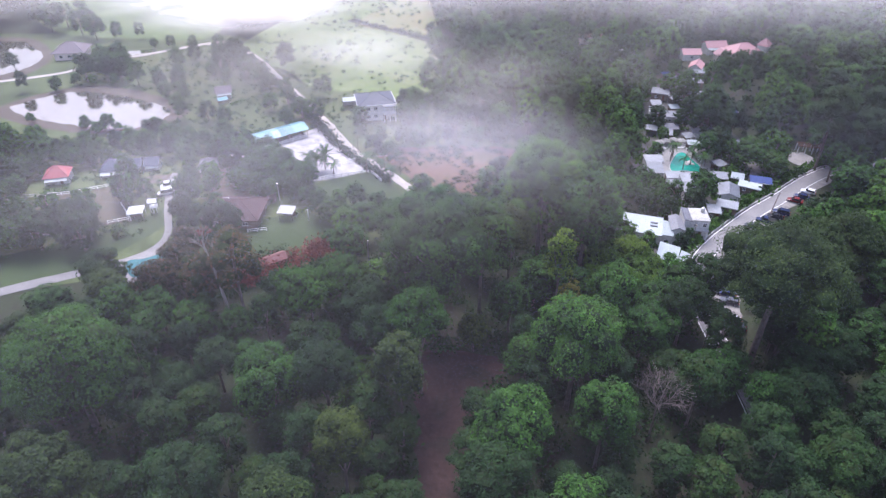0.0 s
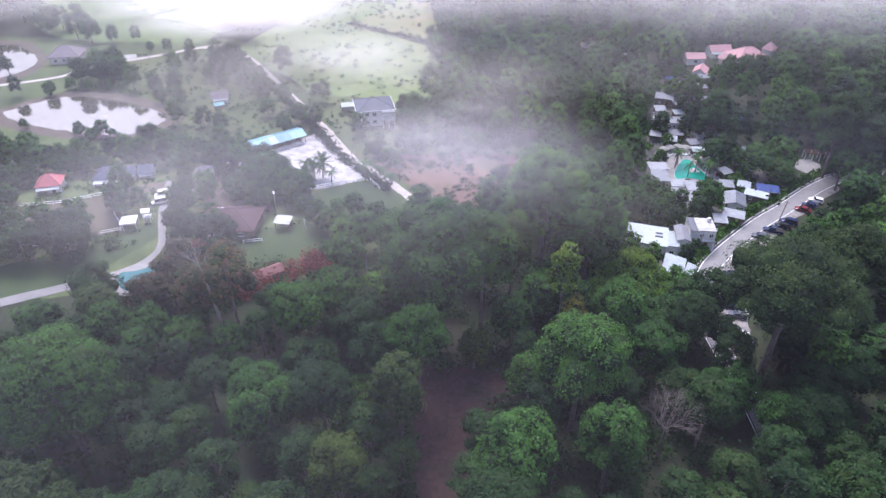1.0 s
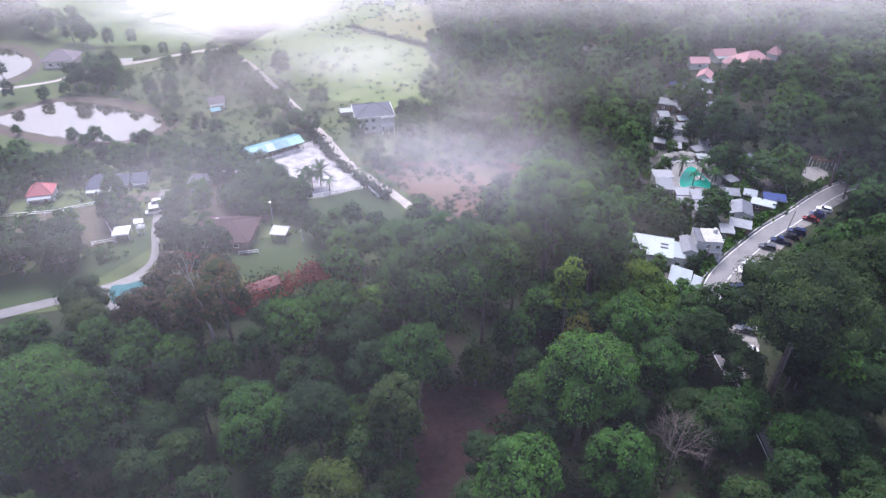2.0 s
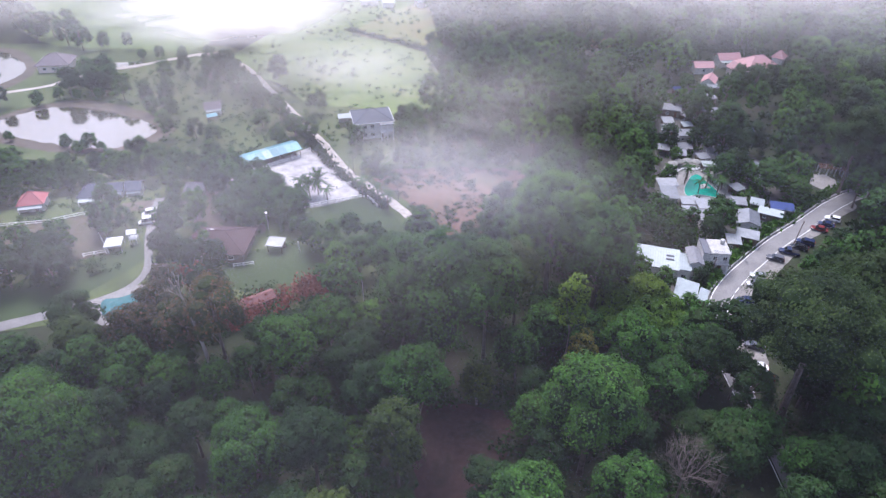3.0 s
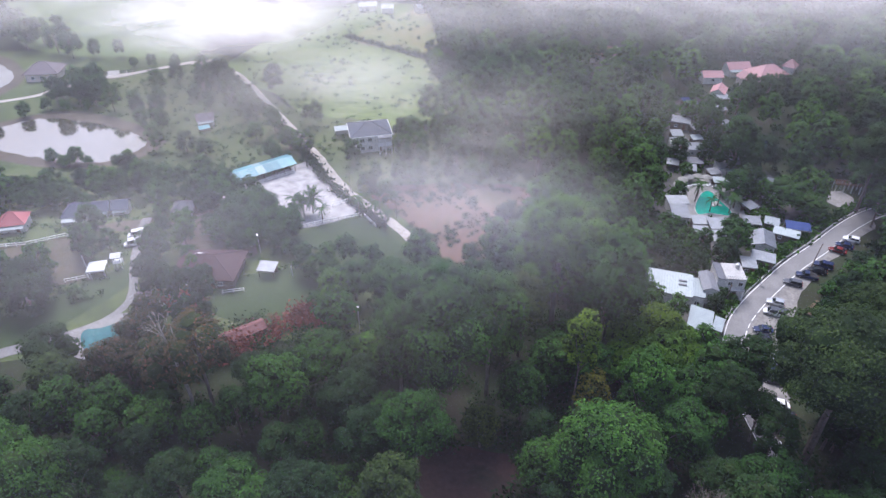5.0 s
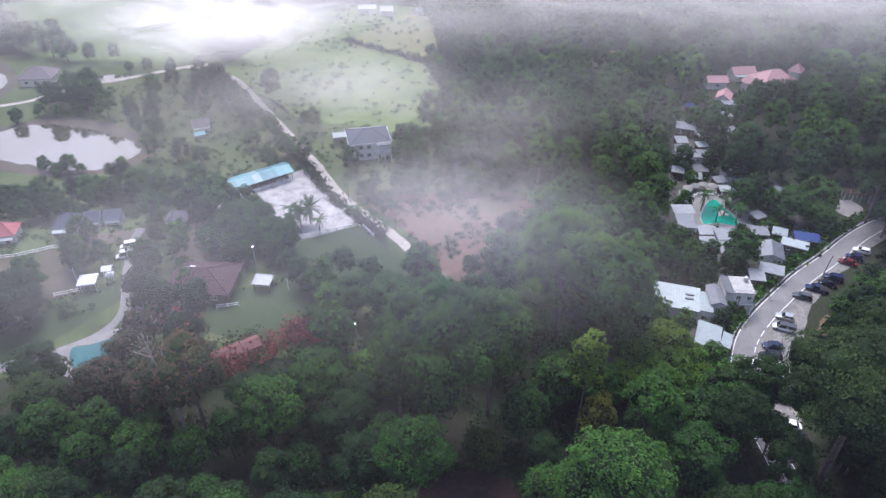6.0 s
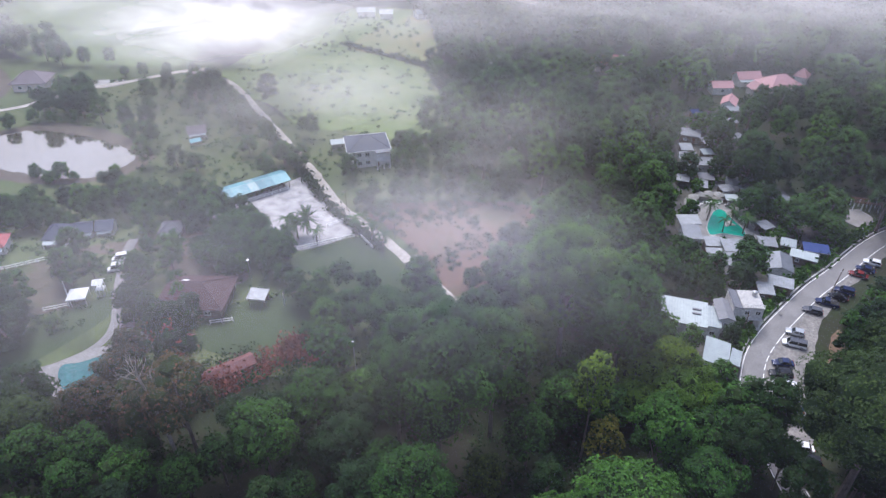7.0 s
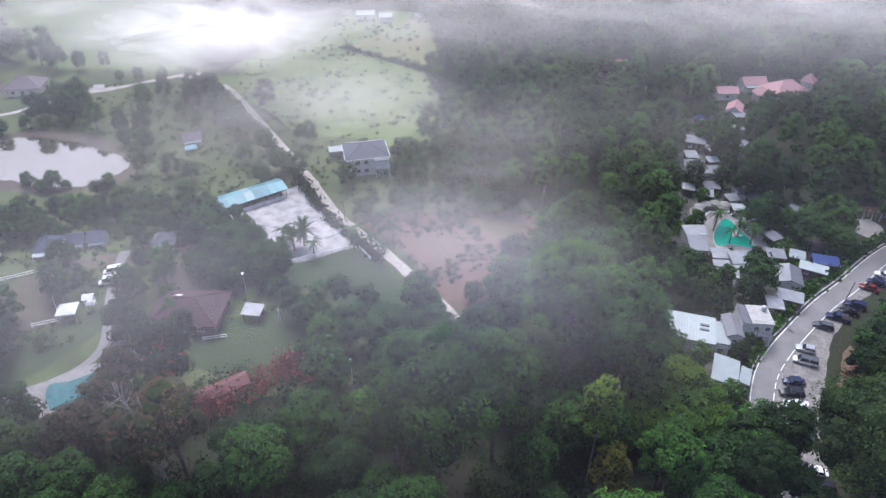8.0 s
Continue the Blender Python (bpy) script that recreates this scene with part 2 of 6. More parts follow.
M_WHITE = mat_plain("white_paint", (0.8, 0.8, 0.8), 0.5)
M_GLASS = mat_plain("dark_glass", (0.02, 0.025, 0.03), 0.08, spec=0.8)
M_RUBBER = mat_plain("rubber", (0.02, 0.02, 0.02), 0.9)
M_RIM = mat_plain("alloy", (0.45, 0.45, 0.46), 0.35, 0.8)
M_LAMP = mat_plain("lamp_glass", (0.6, 0.6, 0.58), 0.15)
M_TAIL = mat_plain("tail_lamp", (0.35, 0.02, 0.02), 0.2)
M_THATCH = mat_surface("thatch", (0.22, 0.22, 0.2), (0.36, 0.35, 0.32), 0.8, 6.0, coords="Object")
M_STEEL = mat_plain("galvanised_steel", (0.45, 0.46, 0.47), 0.45, 0.7)
M_CONC = mat_surface("concrete", (0.36, 0.35, 0.34), (0.5, 0.49, 0.47), 0.5, 3.0, coords="Object")
M_GLOBE = mat_plain("lamp_globe", (0.9, 0.9, 0.88), 0.3)
M_GLOBE.node_tree.nodes["Principled BSDF"].inputs["Emission Color"].default_value = (1, 0.97, 0.92, 1)
M_GLOBE.node_tree.nodes["Principled BSDF"].inputs["Emission Strength"].default_value = 4.0
M_DOOR = mat_plain("brown_door", (0.16, 0.08, 0.05), 0.6)


# ---- ground shape and helpers ----
def step(u):
    u = min(1.0, max(0.0, u))
    return u * u * (3 - 2 * u)


def land(x, y):
    """The lie of the land: level valley, a low shelf in the west, a rise in the north-east."""
    return 4.5 * step((-x - 15) / 25) * step((205 - y) / 40) + 7 * step((y - 205) / 50) * step((x - 62) / 35)


def mesh_of(name, verts, faces, material, smooth=False):
    me = bpy.data.meshes.new(name)
    me.from_pydata(verts, [], faces)
    me.materials.append(material)
    if smooth:
        me.polygons.foreach_set("use_smooth", [True] * len(me.polygons))
    me.update()
    return me


def part(name, bm, material, parent, label=""):
    """One mesh object out of a bmesh, under a thing or a part."""
    me = bpy.data.meshes.new(name)
    bmesh.ops.recalc_face_normals(bm, faces=bm.faces)
    bm.to_mesh(me)
    bm.free()
    me.materials.append(material)
    ob = new(name, me)
    ob.parent = parent
    return tagged(ob, label)


def root(name, x, y, rz=0.0, z=None, label="", category="", group="", kind=""):
    ob = new(name)
    ob.matrix_world = pose(x, y, land(x, y) if z is None else z, 0, 0, rz)
    return tagged(ob, label, category, group, kind)


def box(bm, x0, x1, y0, y1, z0, z1, bevel=0.0):
    v = [bm.verts.new((x, y, z)) for z in (z0, z1) for x, y in ((x0, y0), (x1, y0), (x1, y1), (x0, y1))]
    for f in ((3, 2, 1, 0), (4, 5, 6, 7), (0, 1, 5, 4), (1, 2, 6, 5), (2, 3, 7, 6), (3, 0, 4, 7)):
        bm.faces.new([v[i] for i in f])
    if bevel:
        edges = list({e for q in v for e in q.link_edges})
        bmesh.ops.bevel(bm, geom=edges, offset=bevel, segments=2, affect="EDGES")
    return bm


def boxed(*args, bevel=0.0):
    return box(bmesh.new(), *args, bevel=bevel)


def tube(bm, points, radii, sides=6):
    """A tapered tube through points."""
    rings = []
    for i, p in enumerate(points):
        p = Vector(p)
        d = (Vector(points[min(i + 1, len(points) - 1)]) - Vector(points[max(i - 1, 0)])).normalized()
        a = d.orthogonal().normalized()
        b = d.cross(a)
        rings.append([bm.verts.new(p + (a * math.cos(k) + b * math.sin(k)) * radii[i]) for k in (2 * math.pi * j / sides for j in range(sides))])
    for r0, r1 in zip(rings, rings[1:]):
        for j in range(sides):
            bm.faces.new((r0[j], r0[(j + 1) % sides], r1[(j + 1) % sides], r1[j]))
    bm.faces.new(rings[-1])
    bm.faces.new(rings[0][::-1])
    return bm


def rounded(points, n=6, closed=True):
    """A Catmull-Rom curve through points in the plan."""
    out, k = [], len(points)
    for i in range(k if closed else k - 1):
        q = [Vector(points[(i + j) % k] if closed else points[min(max(i + j, 0), k - 1)]) for j in (-1, 0, 1, 2)]
        for s in range(n):
            t = s / n
            out.append(0.5 * (2 * q[1] + (q[2] - q[0]) * t + (2 * q[0] - 5 * q[1] + 4 * q[2] - q[3]) * t * t + (3 * q[1] - q[0] - 3 * q[2] + q[3]) * t**3))
    if not closed:
        out.append(Vector(points[-1]))
    return out


def patch(name, outline, material, lift, label, category, curved=True, ragged=0.6, cell=4.0, z=None, kind="structure"):
    """A piece of ground cover draped on the land, with an uneven edge."""
    pts = rounded(outline) if curved else [Vector(p) for p in outline]
    if ragged:
        pts = [p + Vector((noise.noise((p.x * 0.3, p.y * 0.3, 1.0)), noise.noise((p.x * 0.3, p.y * 0.3, 9.0)))) * ragged * 1.6 for p in pts]
    bm = bmesh.new()
    face = bm.faces.new([bm.verts.new((p.x, p.y, 0)) for p in pts])
    bmesh.ops.triangulate(bm, faces=[face])
    xs, ys = [p.x for p in pts], [p.y for p in pts]
    for axis, lo, hi in ((0, min(xs), max(xs)), (1, min(ys), max(ys))):
        at = math.ceil(lo / cell) * cell
        while at < hi:
            no = (1, 0, 0) if axis == 0 else (0, 1, 0)
            bmesh.ops.bisect_plane(bm, geom=bm.verts[:] + bm.edges[:] + bm.faces[:], plane_co=(at, at, 0), plane_no=no)
            at += cell
    for v in bm.verts:
        v.co.z = (land(v.co.x, v.co.y) if z is None else z) + lift
    for f in bm.faces:
        if f.normal.z < 0:
            f.normal_flip()
    me = bpy.data.meshes.new(name)
    bm.to_mesh(me)
    bm.free()
    me.materials.append(material)
    return tagged(new(name, me), label, category, kind=kind)


def ribbon(name, points, widths, material, lift, label, category, n=8, thick=0.0, parent=None, wave=0.0):
    """A strip along a curve on the land: a road, a track, a line of paint."""
    line = rounded([Vector(p) for p in points], n, closed=False)
    verts, faces = [], []
    for i, p in enumerate(line):
        d = (line[min(i + 1, len(line) - 1)] - line[max(i - 1, 0)]).normalized()
        side = Vector((-d.y, d.x))
        u = i / (len(line) - 1) * (len(widths) - 1)
        k = min(int(u), len(widths) - 2)
        w = (widths[k] + (widths[k + 1] - widths[k]) * (u - k)) / 2
        for j in range(5):
            s = (j / 2 - 1) * (w + wave * noise.noise((p.x * 0.4, p.y * 0.4, j)))
            q = p + side * s
            verts.append((q.x, q.y, land(q.x, q.y) + lift + thick))
        if i:
            for j in range(4):
                a = (i - 1) * 5 + j
                faces.append((a, a + 5, a + 6, a + 1)[::-1])
    me = mesh_of(name, verts, faces, material)
    if me.polygons[0].normal.z < 0:
        me.flip_normals()
    ob = new(name, me)
    if thick:
        sol = ob.modifiers.new("thickness", "SOLIDIFY")
        sol.thickness, sol.offset = thick + 0.05, -1
    if parent:
        ob.parent = parent
        return ob
    return tagged(ob, label, category, kind="structure")


# ---- the ground and what covers it ----
def axis_steps(lo, hi, fine, reach):
    mid = list(np.arange(lo, hi + 0.1, fine))
    out, d, at = [], fine, hi
    while at < reach:
        d *= 1.45
        at += d
        out.append(at)
    low, d, at = [], fine, lo
    while at > -reach:
        d *= 1.45
        at -= d
        low.append(at)
    return low[::-1] + mid + out


gx, gy = axis_steps(-270, 270, 5, 4200), axis_steps(20, 450, 5, 4200)
gverts = [(x, y, land(x, y)) for y in gy for x in gx]
w = len(gx)
gfaces = [(j * w + i, j * w + i + 1, (j + 1) * w + i + 1, (j + 1) * w + i) for j in range(len(gy) - 1) for i in range(w - 1)]
tagged(new("ground", mesh_of("ground", gverts, gfaces, M_FLOOR, True)), "brown and green leaf-littered valley floor under the trees", "ground", kind="structure")

POND = [(-165, 234.9), (-159.8, 242.5), (-152, 249.3), (-143.8, 251), (-131.2, 248.1), (-117.9, 242.5), (-106.8, 236), (-101.8, 230.7), (-103.9, 224.7),
        (-108.7, 217.9), (-120.3, 216.5), (-131.5, 218.9), (-143.6, 222.7), (-156.8, 228.2)]
POND_FAR = [(-222, 300), (-210, 311), (-200.6, 312.4), (-190, 303), (-179.6, 289), (-184.2, 271.6), (-200, 268), (-222, 280)]
BANK = [(-170, 234), (-161, 248), (-146, 257.5), (-130, 255), (-113, 247), (-99, 236), (-96, 229), (-101, 219), (-112, 213.5), (-126, 213), (-146, 218), (-163, 226)]
FIELD = [(-96, 296), (-84, 345), (-62, 400), (-14, 400), (-12, 345), (-8, 313), (3, 267), (-3, 250), (-17, 244), (-30, 250), (-52, 255), (-68, 275)]
STRAW = [(-44, 345), (-8, 400), (-3, 357), (-4.5, 314), (-21.5, 327)]
NORTHFIELD = [(-250, 440), (-150, 440), (-120, 400), (-112, 322), (-150, 318), (-195, 330), (-230, 380)]
BROWN = [(-22, 199), (2, 203), (26, 199), (22, 184), (11.5, 165), (0.5, 158), (-4, 170), (-13, 185)]
ARENA = [(-66, 194), (-49, 213.5), (-43, 215), (-29, 196), (-24.5, 186), (-37, 172), (-44, 175), (-54, 186)]
LAWN = [(-53, 146), (-44, 152), (-34, 153), (-28, 143), (-36, 135), (-47, 134), (-53, 139)]
GREEN_EDGE = [(-24, 182), (-18, 178), (-7, 163), (-14, 156), (-28, 160), (-38, 168)]
PADDOCK = [(-116, 162), (-96, 168), (-84.6, 149.3), (-90, 147), (-107, 141), (-122, 148)]
EARTH = [(-6, 102), (4, 104), (13, 99), (7, 83), (4, 66), (2, 50), (-6, 50), (-5.5, 68), (-5, 83)]
MEADOW = [(-250, 232), (-245, 320), (-130, 318), (-96, 318), (-60, 262), (-28, 250), (0, 236), (12, 222), (26, 200), (0, 152), (-30, 130), (-70, 126), (-128, 120), (-150, 170), (-180, 210)]
HEDGE = [(-47, 345), (-22, 326), (-4, 312)]

patch("meadow", MEADOW, M_GRASS, 0.06, "rough green grass of a farm valley", "grass")
patch("plantation_field", FIELD, M_FIELD, 0.1, "bright green field with scattered young shrubs", "field")
patch("north_field", NORTHFIELD, M_RICE, 0.1, "misty green rice field beyond the ponds", "field")
patch("dry_field", STRAW, M_STRAW, 0.14, "strip of yellowed field beside a dark hedge line", "field")
patch("bank", BANK, M_MUD, 0.12, "bare brown mud bank round a pond", "bank")
patch("pond", POND, M_POND, 0.17, "still pond mirroring a white sky", "pond", ragged=0.9)
patch("pond_bank", [(-230, 270), (-225, 312), (-200, 318), (-176, 292), (-180, 266), (-205, 260)], M_MUD, 0.1, "worn grass and mud bank of a farm pond", "bank")
patch("far_pond", POND_FAR, M_POND, 0.15, "second still pond mirroring a white sky", "pond", ragged=0.9)
patch("flooded_ditch", [(-149, 291), (-149, 298), (-136, 300.5), (-130.5, 296), (-137, 291.5)], M_POND, 0.16, "shallow puddle beside a farm track", "puddle")
patch("brown_field", BROWN, M_EARTH, 0.12, "bare red-brown ploughed plot beside a lane", "field", ragged=1.4)
patch("arena", ARENA, M_SAND, 0.12, "pale sand riding arena beside a stable", "arena", ragged=0.5)
patch("lawn", LAWN, M_LAWN, 0.12, "mown green lawn among trees", "lawn")
patch("green_corner", GREEN_EDGE, M_LAWN, 0.14, "green grass corner inside a white rail fence", "lawn")
patch("paddock", PADDOCK, M_PADDOCK, 0.12, "worn earth paddock inside a white fence", "paddock", curved=False)
patch("earth_clearing", EARTH, M_SOIL, 0.1, "bare reddish earth clearing in the wood", "clearing", ragged=1.2)
patch("farmyard", [(-100, 172), (-80, 178), (-60, 186), (-52, 170), (-48, 158), (-64, 160), (-74, 172), (-86, 170)], M_MUD, 0.13, "bare grey-brown yard between farm cottages", "yard")
patch("west_lawn", [(-110, 118), (-90, 126), (-74, 148), (-76, 158), (-84, 148), (-100, 138), (-118, 128)], M_LAWN, 0.1, "green grass beside a concrete drive", "lawn")

LANE = [(-112, 309.5), (-93.6, 301.3), (-82.1, 288.2), (-70.9, 269.4), (-56.7, 246), (-48.3, 231.7), (-40.7, 218.8), (-30.3, 199.4), (-21.1, 188), (-14.4, 180.2), (-2.4, 162.9), (1.7, 156.8), (6, 150)]
ribbon("lane", LANE, (2.6, 2.6, 2.8, 3.0, 3.0, 3.2), M_TRACK, 0.2, "pale gravel farm lane between hedges", "lane", wave=0.4)
TRACK = [(-240, 238), (-200, 255), (-165.9, 269.4), (-155.8, 278.8), (-143.8, 290), (-131.5, 297), (-108.4, 311.5), (-99, 309)]
ribbon("farm_track", TRACK, (2.4, 2.6, 3.0, 2.6), M_TRACK, 0.22, "pale dirt track past two ponds", "track", wave=0.4)
DRIVE = [(-82, 178), (-80, 168), (-76.5, 155), (-72.8, 144), (-73, 138), (-77, 132.6), (-86, 127.2), (-100.9, 120.2), (-114, 113)]
ribbon("drive", DRIVE, (2.6, 2.4, 1.9, 1.9, 2.4, 3.4, 3.2), M_ROAD, 0.18, "pale concrete farm drive", "drive", wave=0.15)
ROAD = [(152, 193), (129, 187.5), (115.4, 180.3), (99.5, 167.6), (89.9, 160.3), (79.8, 151.2), (73.9, 145.5), (68.7, 139.6), (65.3, 134), (61.9, 126), (61.0, 118), (61.1, 110), (61.6, 100), (62, 88), (61, 66), (58, 40)]
patch("verge", [(120, 178), (100, 162), (88, 150), (80, 138), (74, 128), (71, 120), (68.2, 112), (65.5, 112), (64, 120), (66, 130), (70, 138), (80, 149), (97, 164), (117, 181)],
      M_VERGE, 0.1, "grey gravel parking verge along a road", "verge")
ribbon("road", ROAD, (5.0, 5.0, 5.0, 4.8, 3.6, 3.4), M_ROAD, 0.2, "curving grey concrete country road", "road")
lines = root("road_marking", 0, 0, z=0.0, label="white edge lines painted on a grey road", category="road marking", kind="structure")


def offset_line(points, d):
    out = []
    for i, p in enumerate(points):
        a, b = Vector(points[max(i - 1, 0)]), Vector(points[min(i + 1, len(points) - 1)])
        t = (b - a).normalized()
        out.append((p[0] - t.y * d, p[1] + t.x * d))
    return out


smooth_road = [tuple(p) for p in rounded(ROAD, 6, closed=False)]
for side in (-2.15, 2.15):
    edge = offset_line(smooth_road, side)
    i = 0
    while i < len(edge) - 4:
        dashed = side > 0 and edge[i][1] < 146
        i, first = i + (3 if dashed else 4), i
        ribbon("edge_line", edge[first:first + (3 if dashed else 5)], (0.17, 0.17), M_PAINT, 0.24, "", "", n=2, parent=lines)
drain = ribbon("drain_wall", offset_line(smooth_road[6:46], -2.95), (0.35, 0.35), M_CONC, 0.0, "low grey concrete drain wall beside the road", "wall", n=2, thick=0.45)

YARD = [(61, 131), (66, 141), (72, 148), (84, 159), (97, 169), (104, 176), (104, 205), (96, 232), (100, 256), (78, 250), (73, 226), (70, 208), (62, 195), (62, 176), (66, 165), (58, 156), (48, 155), (48, 142), (53, 132)]
patch("village_yard", YARD, M_YARD, 0.08, "grey trodden and paved ground between village huts", "yard", ragged=1.0)
patch("stone_yard", [(114, 193), (117, 198), (122, 197), (121, 190), (117, 188)], M_DECK, 0.16, "pale stone forecourt by the road", "yard", ragged=0.8)
patch("red_bank", [(75, 118), (79, 130), (86, 143), (90, 146), (84, 130), (79, 116)], M_EARTH, 0.12, "strip of red earth bank behind parked cars", "bank")


# ---- plants ----
def crown_mesh(name, seed, radius, base, top, lobes, leaves, size, material, spread=0.66, droop=0.0, fine=0.55, sub=6):
    """A domed crown of boughs, each broken into leafy tufts of uneven size, round an inner mass coloured dark for the
    shade inside.
    """
    rng = np.random.default_rng(seed)
    mid, half = (base + top) / 2, (top - base) / 2
    ang, lift = np.arange(lobes) * 2.4 + rng.uniform(-0.6, 0.6, lobes), np.linspace(-0.7, 0.97, lobes) + rng.uniform(-0.1, 0.1, lobes)
    lift = np.clip(lift, -0.75, 1.0)
    reach = np.sqrt(np.clip(1 - np.clip(lift, -0.25, 1) ** 2, 0.02, 1)) * rng.uniform(0.72, 1.08, lobes)
    rad = radius * rng.uniform(0.27, 0.44, lobes) * (18.0 / max(lobes, 18)) ** 0.3
    squash = np.array((1, 1, 0.82))
    c = np.stack([np.cos(ang) * reach * radius * spread, np.sin(ang) * reach * radius * spread, mid + lift * half * 0.76], 1)
    c[:, :2] += rng.normal(0, 0.05 * radius, (lobes, 2))
    heart = np.array((0, 0, mid - 0.35 * half))
    # leaves on tufts that stand out from the boughs, and on the boughs themselves
    k = lobes * sub
    who = np.repeat(np.arange(lobes), sub)
    e = rng.normal(size=(k, 3))
    e[:, 2] += 0.5
    e /= np.linalg.norm(e, axis=1)[:, None]
    tuft = np.concatenate([c[who] + e * rad[who, None] * rng.uniform(0.7, 0.98, k)[:, None] * squash, c])
    trad = np.concatenate([rad[who] * rng.uniform(0.24, 0.46, k), rad])
    share = np.concatenate([trad[:k] ** 2 / (trad[:k] ** 2).sum() * 0.55, rad**2 / (rad**2).sum() * 0.45])
    m = leaves * 3
    pick = rng.choice(k + lobes, m, p=share)
    d = rng.normal(size=(m, 3))
    d[:, 2] += 0.4
    d /= np.linalg.norm(d, axis=1)[:, None]
    p = tuft[pick] + d * trad[pick, None] * rng.uniform(0.84, 1.1, m)[:, None] * squash
    buried = np.zeros(m, bool)
    for j in range(lobes):
        buried |= (((p - c[j]) / squash) ** 2).sum(1) < (rad[j] * 0.8) ** 2
    buried |= (d[:, 2] < -0.3) & (rng.uniform(size=m) < 0.8)
    p, d = p[~buried][:leaves], d[~buried][:leaves]
    k = len(p)
    out = p - heart
    out /= np.linalg.norm(out, axis=1)[:, None]
    nrm = d * 0.8 + out * 0.6 + rng.normal(0, 0.36, (k, 3))
    nrm[:, 2] += 0.25
    nrm /= np.linalg.norm(nrm, axis=1)[:, None]
    tan = np.cross(nrm, rng.normal(size=(k, 3)))
    tan /= np.linalg.norm(tan, axis=1)[:, None]
    if droop:
        tan = tan * (1 - droop) + np.array((0, 0, -1)) * droop
        tan /= np.linalg.norm(tan, axis=1)[:, None]
    bit = np.cross(nrm, tan)
    s = size * rng.uniform(0.55, 1.35, (k, 1))
    quad = np.stack([p + tan * s, p + bit * s * fine + nrm * s * 0.15, p - tan * s, p - bit * s * fine + nrm * s * 0.15], 1).reshape(-1, 3)
    # lumps filling each bough, their dark colour standing for its inner shade
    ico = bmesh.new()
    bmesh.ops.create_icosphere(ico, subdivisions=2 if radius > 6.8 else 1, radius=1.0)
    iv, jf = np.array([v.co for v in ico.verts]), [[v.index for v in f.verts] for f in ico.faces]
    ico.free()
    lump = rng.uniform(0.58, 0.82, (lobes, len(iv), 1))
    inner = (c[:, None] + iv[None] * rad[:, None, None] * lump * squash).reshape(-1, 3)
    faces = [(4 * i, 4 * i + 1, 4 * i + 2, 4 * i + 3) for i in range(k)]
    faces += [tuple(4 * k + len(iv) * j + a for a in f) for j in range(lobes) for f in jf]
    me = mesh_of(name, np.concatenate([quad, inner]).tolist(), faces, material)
    me.materials.append(M_CROWN_SHADE)
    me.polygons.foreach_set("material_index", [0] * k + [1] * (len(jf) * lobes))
    return me, c, rad


def trunk_mesh(seed, height, girth, targets):
    rng = random.Random(seed)
    bm = bmesh.new()
    lean = Vector((rng.uniform(-0.6, 0.6), rng.uniform(-0.6, 0.6), 0))
    pts = [Vector((0, 0, -0.6)), Vector((0, 0, 0.4)), lean * 0.3 + Vector((0, 0, height * 0.3)), lean * 0.8 + Vector((0, 0, height * 0.6)), lean + Vector((0, 0, height * 0.85))]
    tube(bm, pts, (girth * 1.5, girth * 1.15, girth * 0.85, girth * 0.6, girth * 0.25), 7)
    for q in targets:
        a = pts[2].lerp(pts[3], rng.uniform(0.0, 1.0))
        q = Vector(q)
        tube(bm, [a, a.lerp(q, 0.5) + Vector((0, 0, 0.5)), q], (girth * 0.42, girth * 0.26, girth * 0.08), 5)
    me = bpy.data.meshes.new("trunk")
    bm.to_mesh(me)
    bm.free()
    me.materials.append(M_BARK)
    return me


def tree_kind(seed, height, radius, base, lobes, leaves, size, material, label, group="", **more):
    """What a kind of tree is made of; the first one planted is built, the rest are copies."""
    return dict(seed=seed, height=height, radius=radius, base=base, lobes=lobes, leaves=leaves, size=size, material=material, label=label, group=group, more=more, first=None)


def plant(kind, x, y, size=1.0, turn=0.0, tall=1.0, z=None):
    zz = land(x, y) if z is None else z
    if kind["first"] is None:
        ob = root("tree", x, y, turn, zz, kind["label"], "tree", kind["group"])
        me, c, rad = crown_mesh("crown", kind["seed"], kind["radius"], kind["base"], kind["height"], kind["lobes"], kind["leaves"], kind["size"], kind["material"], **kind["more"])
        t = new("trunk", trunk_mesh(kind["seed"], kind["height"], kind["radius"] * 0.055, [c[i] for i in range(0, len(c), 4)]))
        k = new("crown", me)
        t.parent = k.parent = ob
        kind["first"] = ob
        return ob
    m = pose(x, y, zz, 0, 0, turn) @ Matrix.Diagonal((size, size, size * tall, 1))
    return copy_thing(kind["first"], m)


N = 2100
ROUND = [
    tree_kind(2, 18, 6.2, 6, 26, N, 0.31, M_LEAF[2], "round-crowned broadleaf tree with fresh green leaves"),
    tree_kind(3, 19, 6.0, 5, 30, N, 0.30, M_LEAF[1], "broadleaf forest tree with uneven mid-green crown"),
    tree_kind(4, 21, 5.6, 6, 28, N, 0.30, M_LEAF[0], "tall dark green forest tree with a lumpy crown"),
    tree_kind(5, 17, 6.6, 4, 24, N, 0.32, M_LEAF[1], "spreading broadleaf forest tree with layered foliage"),
    tree_kind(6, 22, 5.0, 5, 30, N, 0.30, M_LEAF[0], "narrow tall forest tree with dense foliage"),
    tree_kind(7, 16, 5.6, 4, 22, N, 0.32, M_LEAF[3], "olive-green forest tree with a loose crown"),
]
